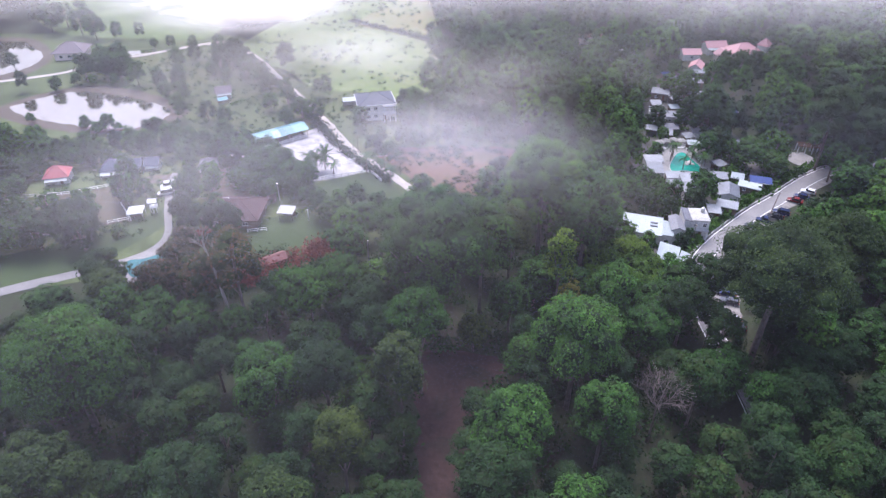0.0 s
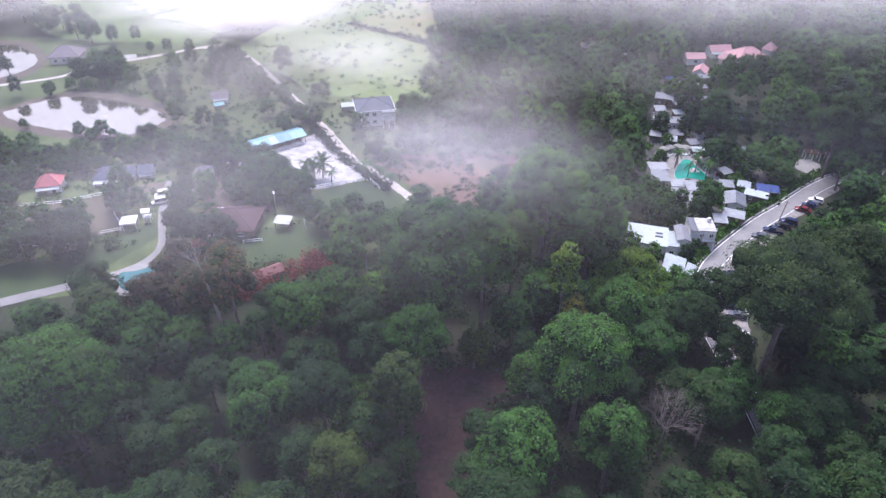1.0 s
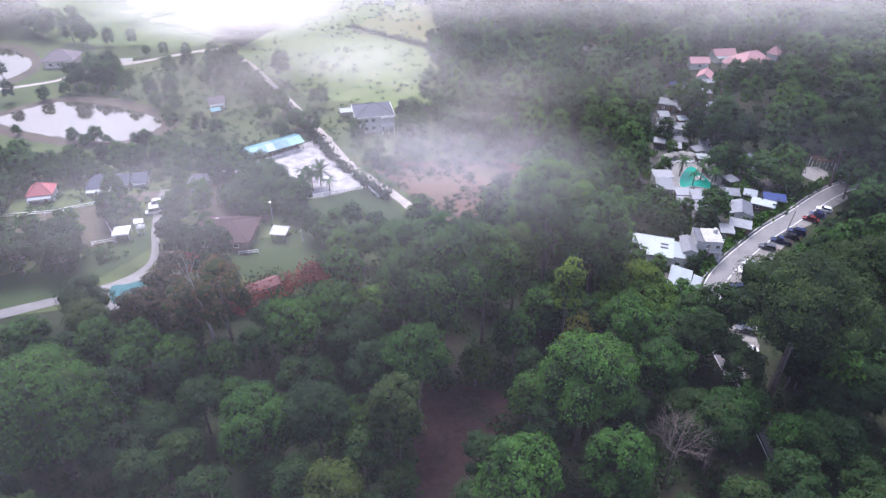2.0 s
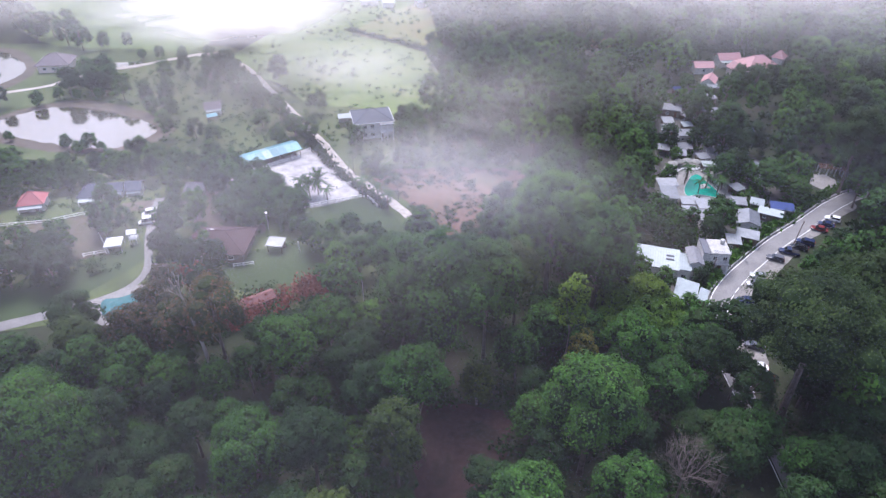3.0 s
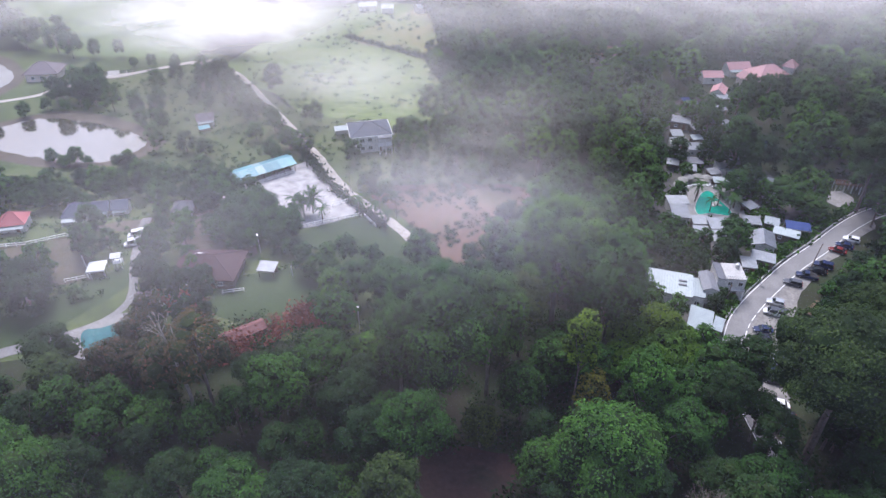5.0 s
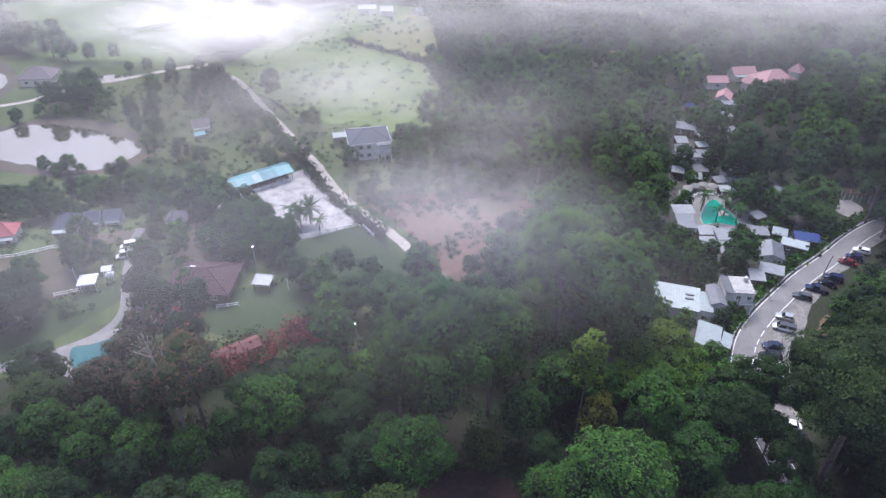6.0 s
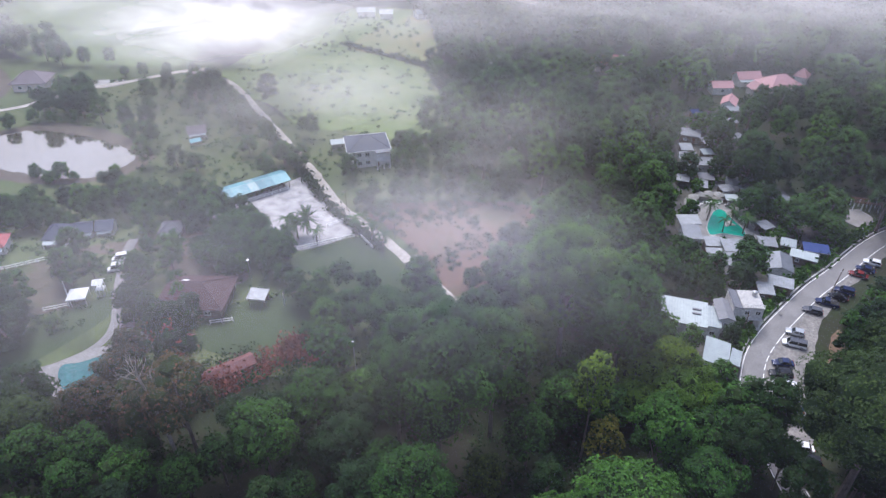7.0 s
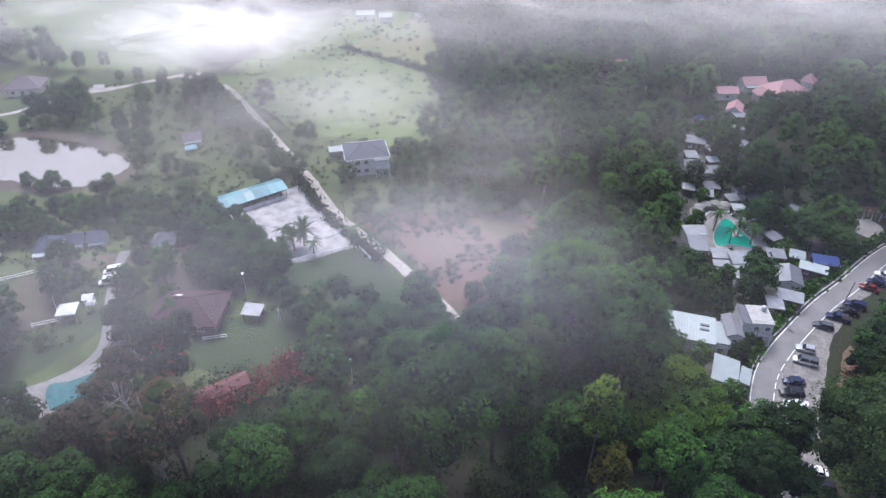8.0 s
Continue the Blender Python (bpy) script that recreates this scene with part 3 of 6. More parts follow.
BAMBOO = tree_kind(13, 13, 5.5, 2, 30, 2600, 0.55, M_LEAF[4], "feathery yellow-green bamboo clump by the road", droop=0.2, fine=0.3)
RUST = tree_kind(14, 12, 5.0, 4, 18, 780, 0.4, M_LEAF[5], "half-bare tree with thin reddish leaves")
MID = [
    tree_kind(21, 14, 5.2, 2.5, 18, 680, 0.53, M_LEAF[0], "dark green broadleaf tree in the wooded valley"),
    tree_kind(22, 15, 4.6, 2.5, 18, 680, 0.53, M_LEAF[1], "mid-green broadleaf tree in the wooded valley"),
    tree_kind(23, 16, 5.6, 5, 20, 680, 0.53, M_LEAF[1], "lumpy mid-green forest tree on the valley side"),
    tree_kind(24, 13, 4.8, 3, 16, 680, 0.53, M_LEAF[2], "light green broadleaf tree in the wooded valley"),
    tree_kind(25, 13, 5.0, 4, 16, 680, 0.53, M_LEAF[2], "fresh green broadleaf tree in the wooded valley"),
]
SMALL = [
    tree_kind(31, 7.5, 3.4, 0.6, 14, 540, 0.39, M_LEAF[0], "small rounded dark green garden tree"),
    tree_kind(32, 6.5, 2.9, 0.4, 12, 540, 0.39, M_LEAF[1], "small bushy green garden tree"),
    tree_kind(33, 8.5, 3.0, 0.8, 14, 540, 0.39, M_LEAF[1], "small upright leafy garden tree"),
]
planted = []


def put(kind, x, y, size=1.0, tall=1.0):
    planted.append((x, y, kind["radius"] * size))
    return plant(kind, x, y, size, random.uniform(0, 360), tall)


def grand(x, y, radius, top, material, label, base=None, leaves=None, size=0.27, keep=0.8, **more):
    """A tree of its own, with the crown's reach and top as they stand."""
    base = max(3.0, top - 1.75 * radius) if base is None else base
    ground = land(x, y)
    kind = tree_kind(100 + len(planted), top - ground, radius, base - ground, int(10 + radius * 2.4), leaves or int(500 + 98 * radius * radius), size, material, label, **more)
    planted.append((x, y, radius * keep))
    return plant(kind, x, y, 1.0, 0.0, 1.0)


# the trees that stand out, one by one
DEEP, MIDG, FRESH, OLIVE, BAMBOO_LEAF, RUSTY = M_LEAF
grand(-63.5, 79, 11.0, 32, MIDG, "large domed forest tree with dense small green leaves", leaves=16500, size=0.23)
grand(-58, 55.5, 8.4, 27.5, OLIVE, "forest tree with yellow-green leaves on a broad crown", size=0.36)
grand(-38, 58, 7.0, 24.5, DEEP, "domed broadleaf tree with small dark green leaves")
grand(-24.5, 55.5, 5.2, 22, OLIVE, "round olive-green forest tree")
grand(-31, 82, 7.6, 21, MIDG, "spreading forest tree with uneven mid-green crown")
grand(-21.5, 83, 6.6, 22, DEEP, "lumpy dark green forest tree")
grand(-16.5, 68, 5.4, 21, OLIVE, "leafy forest tree with a loose olive crown")
grand(-7.6, 82.6, 5.2, 26, OLIVE, "upright olive tree with bronze young leaves on its top", base=8)
grand(-4.5, 92.5, 6.2, 26, MIDG, "domed forest tree with hanging mid-green sprays", droop=0.3)
grand(-12.5, 95, 5.4, 20, DEEP, "dark green forest tree between taller ones")
grand(-1.5, 111, 11.2, 37.5, FRESH, "very tall forest tree with a wide layered crown", base=11)
grand(-8.5, 114, 6.5, 31, MIDG, "tall forest tree beside a taller one", base=9)
grand(8.5, 117, 7.6, 31, MIDG, "tall forest tree with hanging leafy boughs", base=11, droop=0.2)
grand(24.5, 138, 11.2, 34, FRESH, "broad tall forest tree with pale green leaves", base=10)
grand(34, 130.5, 8.6, 30.5, MIDG, "tall full-crowned forest tree", base=8)
grand(16, 128, 6.0, 22, OLIVE, "olive-brown forest tree under taller crowns")
grand(24.5, 88, 9.2, 27.5, FRESH, "large forest tree with fresh green layered crown")
grand(27.5, 74, 6.0, 22.5, MIDG, "lobed forest tree with fresh mid-green leaves", base=9)
grand(11.8, 71.6, 7.0, 21.5, FRESH, "round-crowned broadleaf tree with fresh green leaves", size=0.3)
grand(8.4, 63, 6.6, 19, DEEP, "dark forest tree under a brighter one")
grand(20.5, 56, 5.0, 20.5, FRESH, "rounded yellow-green forest tree")
grand(66.4, 67.5, 6.8, 15.5, DEEP, "round dark green tree beside a path")
grand(66, 101, 13.0, 33, OLIVE, "huge umbrella-shaped rain tree with olive foliage", base=17, leaves=14500, spread=0.74, keep=0.7)
# DEEP leaves here carry the rain tree's shade in their colour
grand(72, 103, 4.4, 9, DEEP, "low dark tree in the shade of a rain tree", base=3)
grand(92, 132, 8.2, 15.5, OLIVE, "spreading olive-green tree above parked cars")
grand(95, 126, 9.5, 21, OLIVE, "layered olive-green tree above a road")
grand(24.8, 111.5, 3.6, 28, BAMBOO_LEAF, "slender yellow-green tree draped in creepers", base=13, droop=0.3)
grand(26.5, 106, 3.2, 19, M_LEAF_ORANGE, "slim tree with yellowing leaves", base=6, droop=0.3)
grand(35.4, 105.6, 5.4, 21.5, FRESH, "compact round tree with dense fresh leaves", base=13)
grand(41, 99.5, 6.9, 17, MIDG, "broad mid-green forest tree beside bamboo")
grand(45, 90.5, 5.6, 12.5, DEEP, "low dark green forest tree")
grand(51.4, 106, 5.2, 17.5, DEEP, "dark upright tree leaning over the road", base=8)
grand(54.5, 91, 6.0, 12, MIDG, "low spreading tree beside the road")
grand(57.5, 75, 5.2, 13.5, DEEP, "small dark green forest tree")
grand(66.5, 83, 6.2, 14.5, DEEP, "dark green tree with feathery leaves in the shade", droop=0.25)
grand(-17.5, 108, 6.2, 14, DEEP, "dark green tree at the foot of taller ones")
grand(-24, 118, 6.0, 15, MIDG, "mid-green tree near a lawn")
grand(-30, 105.5, 6.2, 20.5, MIDG, "forest tree with a rough mid-green crown")
grand(-11.5, 141, 6.2, 15.5, FRESH, "light green rounded tree beside a lawn")
grand(-21, 146, 5.6, 11.5, FRESH, "small light green tree beside a lawn")
grand(-2.5, 138, 6.4, 17, MIDG, "mid-green tree behind a very tall one")
grand(-50, 84, 7.6, 14, DEEP, "low dark tree in a misty hollow")
grand(-77, 118.5, 5.6, 17, DEEP, "broad dark tree beside a white house", base=6)
grand(-94, 141.5, 6.0, 15.5, DEEP, "broad dark tree at the edge of a paddock", base=6)
grand(-43, 108, 6.8, 29, RUSTY, "half-bare tree with thin reddish leaves", base=15, leaves=1500, size=0.3, keep=0.6)
grand(-51, 111, 6.0, 22, RUSTY, "thin-leaved tree with rust-coloured twigs", base=9, leaves=1300, size=0.3, keep=0.6)
grand(119, 186, 7.2, 29, DEEP, "tall dark tree with an open top on the hillside", base=10)
grand(126, 179, 7.5, 24, DEEP, "dark hillside tree above the road")
grand(133, 190, 7.0, 27, DEEP, "tall dark hillside tree with layered boughs", base=10)
for bx, by, bs in ((38, 126, 1.0), (45, 129, 1.0), (48.5, 126, 0.85), (43, 119, 1.05), (36, 120.5, 0.85), (51, 120.5, 0.7)):
    put(BAMBOO, bx, by, bs)
put(ROUND[3], 53, 113, 0.75)
put(ROUND[2], 56.5, 112.5, 0.72, 0.7)
put(ROUND[3], 47, 110, 0.85)
put(ROUND[4], 70.5, 103.5, 0.7, 0.85)
grand(57.6, 105.5, 3.7, 12.5, DEEP, "slim dark tree leaning over the road")
grand(60.5, 84.5, 4.2, 12, MIDG, "small tree beside a forest track")
grand(59.5, 67, 4.6, 12.5, DEEP, "small dark tree over a forest track")
put(MID[0], 72.5, 108.5, 0.72)
put(MID[1], 76, 98, 0.9)
for bx, by, bs in ((86.5, 138, 0.8), (89.5, 143, 0.9), (94, 147.5, 1.0), (99, 152, 1.0), (104.5, 156.5, 1.1), (82, 130.5, 0.8), (78.5, 123, 0.8)):
    put(SMALL[int(by) % 3], bx, by, bs, 0.85)
# low trees in DEEP: shade under the rain tree put into the leaf colour
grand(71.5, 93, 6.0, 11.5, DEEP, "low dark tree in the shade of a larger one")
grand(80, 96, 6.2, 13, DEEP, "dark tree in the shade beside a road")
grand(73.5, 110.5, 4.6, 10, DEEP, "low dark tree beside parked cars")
for bx, by, bs in ((-61, 121, 0.9), (-62, 116, 0.9), (-62, 129, 0.9), (-65, 115, 0.9)):
    put(RUST, bx, by, bs)
grand(-50.5, 171, 8.0, 15.5, MIDG, "spreading mid-green tree beside a riding arena", base=4)
grand(-43, 167.5, 5.6, 13.5, MIDG, "rounded mid-green tree beside a riding arena", base=3)
grand(-58.5, 168.5, 5.4, 10, DEEP, "low dark tree beside a farmyard", base=4)
grand(-52, 163.5, 5.0, 11.5, MIDG, "low leafy tree behind a hall", base=3.5)
for bx, by, bs in ((-66, 163, 1.25), (-68, 170, 0.9), (-63, 156, 0.8), (-78, 179, 1.2), (-88, 157, 1.3), (-84, 160, 0.9), (-72, 150, 0.7), (-71, 158, 1.1), (-85, 142, 0.6), (-96, 150, 1.2), (-103, 146, 1.3), (-95, 141, 1.1),
                   (-92, 171, 0.9), (-56, 146, 0.9), (-60, 150, 0.8)):
    put(random.choice(SMALL), bx, by, bs)
for bx, by, bs in ((-91, 136, 1.5), (-96, 141, 1.6), (-102, 136, 1.6), (-108, 142, 1.5)):
    put(SMALL[0], bx, by, bs)
for bx, by, bs in ((-118, 262, 1.0), (-111, 268, 0.9), (-124, 257, 1.3), (-107, 254, 1.1), (-116, 303, 0.8), (-126, 303, 0.8), (-134, 303, 0.8), (-127, 216, 0.7), (-119, 215.5, 1.0),
                   (-150, 222, 0.6), (-186, 278, 0.9), (-100, 290, 1.3), (-90, 282, 1.6), (-84, 272, 1.5), (-95, 275, 1.4), (-78, 262, 1.3), (-72, 254, 1.3), (-13.5, 219.5, 1.1), (-10, 226, 1.5), (-14, 232, 1.2), (-60, 240, 1.2), (-65, 233, 1.1),
                   (-52, 226, 1.3), (-46, 222, 1.2), (-56, 218, 1.2)):
    put(random.choice(SMALL), bx, by, bs)
for bx, by, bs in ((76, 165, 1.3), (75.5, 169, 1.1), (72, 161, 1.1), (62, 163, 1.2), (59, 170, 1.2), (63, 172, 0.9), (64, 158, 0.9), (58, 160, 1.1), (90, 195, 1.4), (86, 192, 1.3), (66.3, 146, 0.55), (63.2, 142.3, 0.7), (47, 141, 1.2), (53, 140, 0.9), (91, 210, 1.8), (95, 219, 1.7), (101, 212, 1.6),
                   (89, 229, 1.5), (92, 237, 1.5), (76, 216, 1.2), (72, 233, 1.5), (106, 188, 1.5), (108, 196, 1.5), (98, 148, 1.0), (103, 150, 1.4), (95, 142, 1.2), (91, 137.5, 1.2), (87, 129, 1.3)):
    put(random.choice(SMALL), bx, by, bs)


for bx, by, bs in ((-147, 266, 1.3), (-141, 269, 1.6), (-150, 271, 1.2), (-140, 279, 1.7), (-135, 273, 1.4), (-147, 279, 1.5), (-133, 262, 1.3), (118, 258, 0.9), (128, 259, 1.0), (123, 254, 1.2), (131, 255, 1.3), (112, 256, 1.1), (109, 251, 1.1), (137, 263, 1.2), (116, 250, 1.4)):
    put(SMALL[int(by) % 2], bx, by, bs)


# dark wood between the house and the hillside, and the clumps by the far field
for bx, by, bs in ((4, 210, 0.85), (12, 214, 1.0), (20, 209, 0.95), (29, 207, 1.05), (3, 221, 0.9), (11, 226, 1.1), (20, 220, 1.15), (30, 219, 1.1), (6, 236, 1.05), (15, 238, 1.15), (24, 231, 1.2), (33, 233, 1.15),
                   (8, 249, 1.1), (17, 251, 1.2), (27, 246, 1.15), (11, 262, 1.1), (21, 264, 1.2), (32, 259, 1.1), (-7, 217, 0.6), (-12, 211, 0.55)):
    put(MID[int(bx * 3 + by) % 5], bx, by, bs, 1.2)
for bx, by, bs in ((-193, 327, 1.0), (-189, 335, 0.9), (-176, 322, 0.9), (-166, 315, 0.9), (-184, 342, 0.8), (-199, 338, 1.0), (-205, 345, 1.0), (-146, 291, 0.55), (-93, 288, 0.62), (-98, 280, 0.55), (-88, 282, 0.6), (-83, 268, 0.6), (-88, 258, 0.55),
                   (-86, 224, 0.6), (-79, 221, 0.6), (-114, 255, 0.55), (-76, 268, 0.5)):
    put(SMALL[int(bx + by) % 3], bx, by, bs * 1.75, 1.0)
for bx, by, bs in ((-147, 261.5, 0.8), (-138.5, 262, 0.7)):
    put(MID[0], bx, by, bs, 1.1)
for bx, by, bs in ((-150, 258.5, 0.8), (-143, 258, 0.7), (-134, 258, 0.8)):
    put(SMALL[1], bx, by, bs)
for bx, by, bs in ((119.5, 178.5, 0.85), (125, 181, 1.0), (131.5, 182, 1.05), (138, 184, 1.1), (124, 175, 1.0), (122.5, 191.5, 0.8), (128, 194, 1.0), (134, 196, 1.1), (127, 200, 1.1)):
    put(MID[int(bx) % 3], bx, by, bs)
for bx, by, bs in ((2, 276, 0.7), (1, 288, 0.8), (-3, 300, 0.75), (-5, 312, 0.7), (0, 322, 0.9), (-1, 336, 0.8), (2, 350, 0.9), (-4, 362, 0.7), (-8, 376, 0.8), (-12, 390, 0.75), (-16, 398, 0.7), (5, 268, 0.8)):
    put(MID[int(by) % 3], bx, by, bs)
for bx, by, bs in ((-123, 214.5, 0.75), (-115.5, 215.5, 0.6), (-121, 213.5, 0.85), (-129.5, 217.5, 0.5), (-104, 219, 0.7)):
    put(SMALL[1], bx, by, bs, 0.8)
for bx, by, bs in ((69.5, 193.5, 0.9), (84, 215.5, 0.9), (88.5, 222, 1.0), (86, 240, 1.1), (80, 243.5, 1.0), (90.5, 251, 1.0), (96, 207.5, 1.2), (93.5, 192, 1.1), (79.5, 176.5, 0.7), (68.5, 167, 0.8), (87, 199.5, 0.7), (75.5, 206.5, 0.8), (101.5, 238.5, 1.3)):
    put(SMALL[int(bx * 2) % 3], bx, by, bs, 1.1)
put(ROUND[3], 97, 187, 0.85, 0.72)
put(ROUND[3], 103, 182, 0.7, 0.7)
put(ROUND[1], 92, 211, 0.8, 0.65)


def inside(poly, x, y):
    hit, j = False, len(poly) - 1
    for i in range(len(poly)):
        (xi, yi), (xj, yj) = poly[i], poly[j]
        if (yi > y) != (yj > y) and x < (xj - xi) * (y - yi) / (yj - yi) + xi:
            hit = not hit
        j = i
    return hit


POND_FRONT = [(-172, 192), (-150, 198), (-100, 200), (-94, 220), (-170, 236)]
WEST_CLEAR = [(-128, 90), (-95, 97), (-78, 108), (-70, 122), (-68, 138), (-78, 143), (-128, 124)]
HUT_SPOTS = [(54, 149), (60.6, 147), (58, 136.6), (61.6, 135.5), (63.4, 149), (69.7, 151), (67.5, 188), (66.4, 182), (71, 177.6), (69.7, 173), (74.8, 175), (73, 169.7), (85.2, 169.6), (81.7, 161), (77, 158.4), (92.5, 172), (98.5, 197), (82.4, 237), (79.3, 230), (78, 225), (82.7, 220.5), (88, 210.5), (97, 175.6)]
ARENA_FRONT = [(-43, 170), (-25, 186), (-12, 184), (-5, 167), (-20, 164), (-36, 164)]
FAR_FRONT = [(-232, 236), (-190, 250), (-172, 268), (-174, 292), (-200, 285), (-232, 262)]
planted.append((38.6, 78.5, 7.0))
OPEN = [POND, POND_FRONT, ARENA_FRONT, FAR_FRONT, WEST_CLEAR, POND_FAR, BANK, FIELD, STRAW, NORTHFIELD, BROWN, ARENA, LAWN, GREEN_EDGE, PADDOCK, EARTH, YARD]
ROADSIDE = [(70, 108), (76, 128), (85, 140), (104, 158), (124, 180), (140, 200), (138, 206), (112, 184), (96, 170), (80, 156), (66, 142), (58, 130), (58, 112)]
HOMES = [(-56, 152, 10), (-42, 151, 4), (-110, 169, 10), (-100, 172, 9), (-93, 176, 8), (-73, 178, 6), (-80, 163, 7), (-83, 149, 7), (-60, 206, 11), (-25, 232, 13), (-167, 287, 14), (-87, 245, 6), (-43, 128, 6), (-46, 121, 7), (-41, 122, 6), (-31, 132, 6), (-59, 137, 5), (-73.5, 129.5, 7.5),
         (25, 318, 7), (70, 312, 8), (82, 286, 7), (125, 272, 12), (114, 275, 6), (103, 270, 6), (101, 255, 6), (104, 222, 5), (118, 197, 9), (124, 260, 7), (129, 264, 5), (116, 268, 5), (104, 262, 4), (136, 272, 5), (99, 247, 5), (-35, 390, 12), (-12, 388, 8)]


def near_line(line, x, y, d):
    return any((x - p[0]) ** 2 + (y - p[1]) ** 2 < d * d for p in line)


LANE_PTS = [tuple(p) for p in rounded(LANE, 5, closed=False)] + [tuple(p) for p in rounded(TRACK, 5, closed=False)] + [tuple(p) for p in rounded(DRIVE, 5, closed=False)]


def free(x, y, r):
    if any(inside(poly, x, y) for poly in OPEN) or inside(ROADSIDE, x, y):
        return False
    if near_line(smooth_road, x, y, 4.2 + r * 0.35 if y > 104 else 2.4) or near_line(LANE_PTS, x, y, 3 + r * 0.4):
        return False
    if any((x - a) ** 2 + (y - b) ** 2 < (c + r * 0.5) ** 2 for a, b, c in HOMES):
        return False
    return all((x - a) ** 2 + (y - b) ** 2 > (0.62 * (r + c)) ** 2 for a, b, c in planted)


FARM = [(-250, 232), (-250, 330), (-96, 320), (-30, 250), (-6, 240), (2, 214), (26, 201), (4, 152), (-22, 150), (-30, 138), (-75, 136), (-128, 118), (-150, 170), (-190, 205)]
rnd = random.Random(7)
many = collections.defaultdict(list)
y = 46.0
while y < 322:
    near = y < 122
    gap = 6.5 if near else 7.0 if y < 200 else 7.8
    x = -(0.74 * (y + 8) + 26)
    edge = -x
    while x < edge:
        px, py = x + rnd.uniform(-0.42, 0.42) * gap, y + rnd.uniform(-0.42, 0.42) * gap
        x += gap
        farm = inside(FARM, px, py)
        if farm:
            if rnd.random() < (0.9 if py < 205 else 0.12):
                kind, size = rnd.choice(SMALL + SMALL + MID[:2]), rnd.uniform(0.7, 1.5)
                size *= 0.62 if kind in MID else 1.0
            else:
                continue
        elif near:
            # nearest fill takes the darkest leaves, painting dark gaps between lit crowns
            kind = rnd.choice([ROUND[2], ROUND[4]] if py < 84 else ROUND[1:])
            size = rnd.uniform(0.62, 0.95)
        else:
            kind, size = rnd.choice(MID), rnd.uniform(0.72, 1.2)
        if free(px, py, kind["radius"] * size):
            if near:
                put(kind, px, py, size, rnd.uniform(0.72, 1.0))
            else:
                planted.append((px, py, kind["radius"] * size))
                many[kind["seed"]].append((px, py, size))
    y += gap * 0.9


for k in range(1700):
    px, py = rnd.uniform(-150, 25), rnd.uniform(118, 250)
    if not inside(FARM, px, py) or (py > 205 and rnd.random() < 0.95):
        continue
    kind = rnd.choice(SMALL + SMALL + MID[:3])
    size = rnd.uniform(0.75, 1.35) * (0.6 if kind in MID else 1.0)
    if free(px, py, kind["radius"] * size):
        planted.append((px, py, kind["radius"] * size))
        many[kind["seed"]].append((px, py, size))


# woods beyond, too many to count
def woods(name, spots, leaves, size, material, seed, label, radius=5.0, base=2.5, top=13, lobes=12):
    me, c, rad = crown_mesh(name, seed, radius, base, top, lobes, leaves, size, material)
    co = np.empty(len(me.vertices) * 3)
    me.vertices.foreach_get("co", co)
    co = co.reshape(-1, 3)
    shape = [tuple(p.vertices) for p in me.polygons]
    idx = [p.material_index for p in me.polygons]
    verts, faces, mats = [], [], []
    rng = np.random.default_rng(seed)
    for sx, sy, *given in spots:
        a, s, h = rng.uniform(0, 6.28), given[0] if given else rng.uniform(0.75, 1.25), rng.uniform(0.85, 1.2)
        r = np.array(((math.cos(a), -math.sin(a), 0), (math.sin(a), math.cos(a), 0), (0, 0, 1)))
        off = len(co) * (len(verts))
        verts.append((co * (s, s, s * h)) @ r.T + (sx, sy, land(sx, sy)))
        faces += [tuple(off + i for i in f) for f in shape]
        mats += idx
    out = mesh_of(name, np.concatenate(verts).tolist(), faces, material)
    out.materials.append(M_CROWN_SHADE)
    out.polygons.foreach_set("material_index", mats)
    return tagged(new(name, out), label, "woods", kind="stuff")


def wood_spots(y0, y1, gap, seed, keep):
    r, out, yy = random.Random(seed), [], y0
    while yy < y1:
        xx = -(0.76 * yy + 40)
        while xx < 0.76 * yy + 40:
            q = (xx + r.uniform(-0.45, 0.45) * gap, yy + r.uniform(-0.45, 0.45) * gap)
            xx += gap
            if r.random() < keep and not any(inside(p, *q) for p in OPEN) and not any((q[0] - a) ** 2 + (q[1] - b) ** 2 < (c + 2) ** 2 for a, b, c in HOMES) and not near_line(LANE_PTS, *q, 5):
                out.append(q)
        yy += gap
    return out


for k in MID + SMALL:
    if many[k["seed"]]:
        woods("valley_woods" if k in MID else "garden_trees", many[k["seed"]], k["leaves"], k["size"], k["material"], k["seed"], "mixed dark and light green woods filling the valley" if k in MID else "small green trees dotted about the farm", k["radius"], k["base"], k["height"], k["lobes"])
rs0 = random.Random(12)
spots = wood_spots(322, 470, 9.5, 3, 0.86)
woods("far_woods", spots[0::2], 85, 1.45, M_LEAF[0], 41, "misty dark woods at the head of the valley")
woods("far_green_woods", spots[1::2], 85, 1.45, M_LEAF[3], 42, "misty green woods at the head of the valley")
woods("near_woods", [(xx + rs0.uniform(-3, 3), yy + rs0.uniform(-3, 3)) for yy in range(-60, 44, 13) for xx in range(-75, 80, 13)], 80, 1.1, M_LEAF[0], 44, "dark green forest below and behind the flight path")
woods("horizon_woods", wood_spots(470, 640, 18, 4, 0.85), 36, 2.5, M_LEAF[0], 43, "distant woods closing the valley")


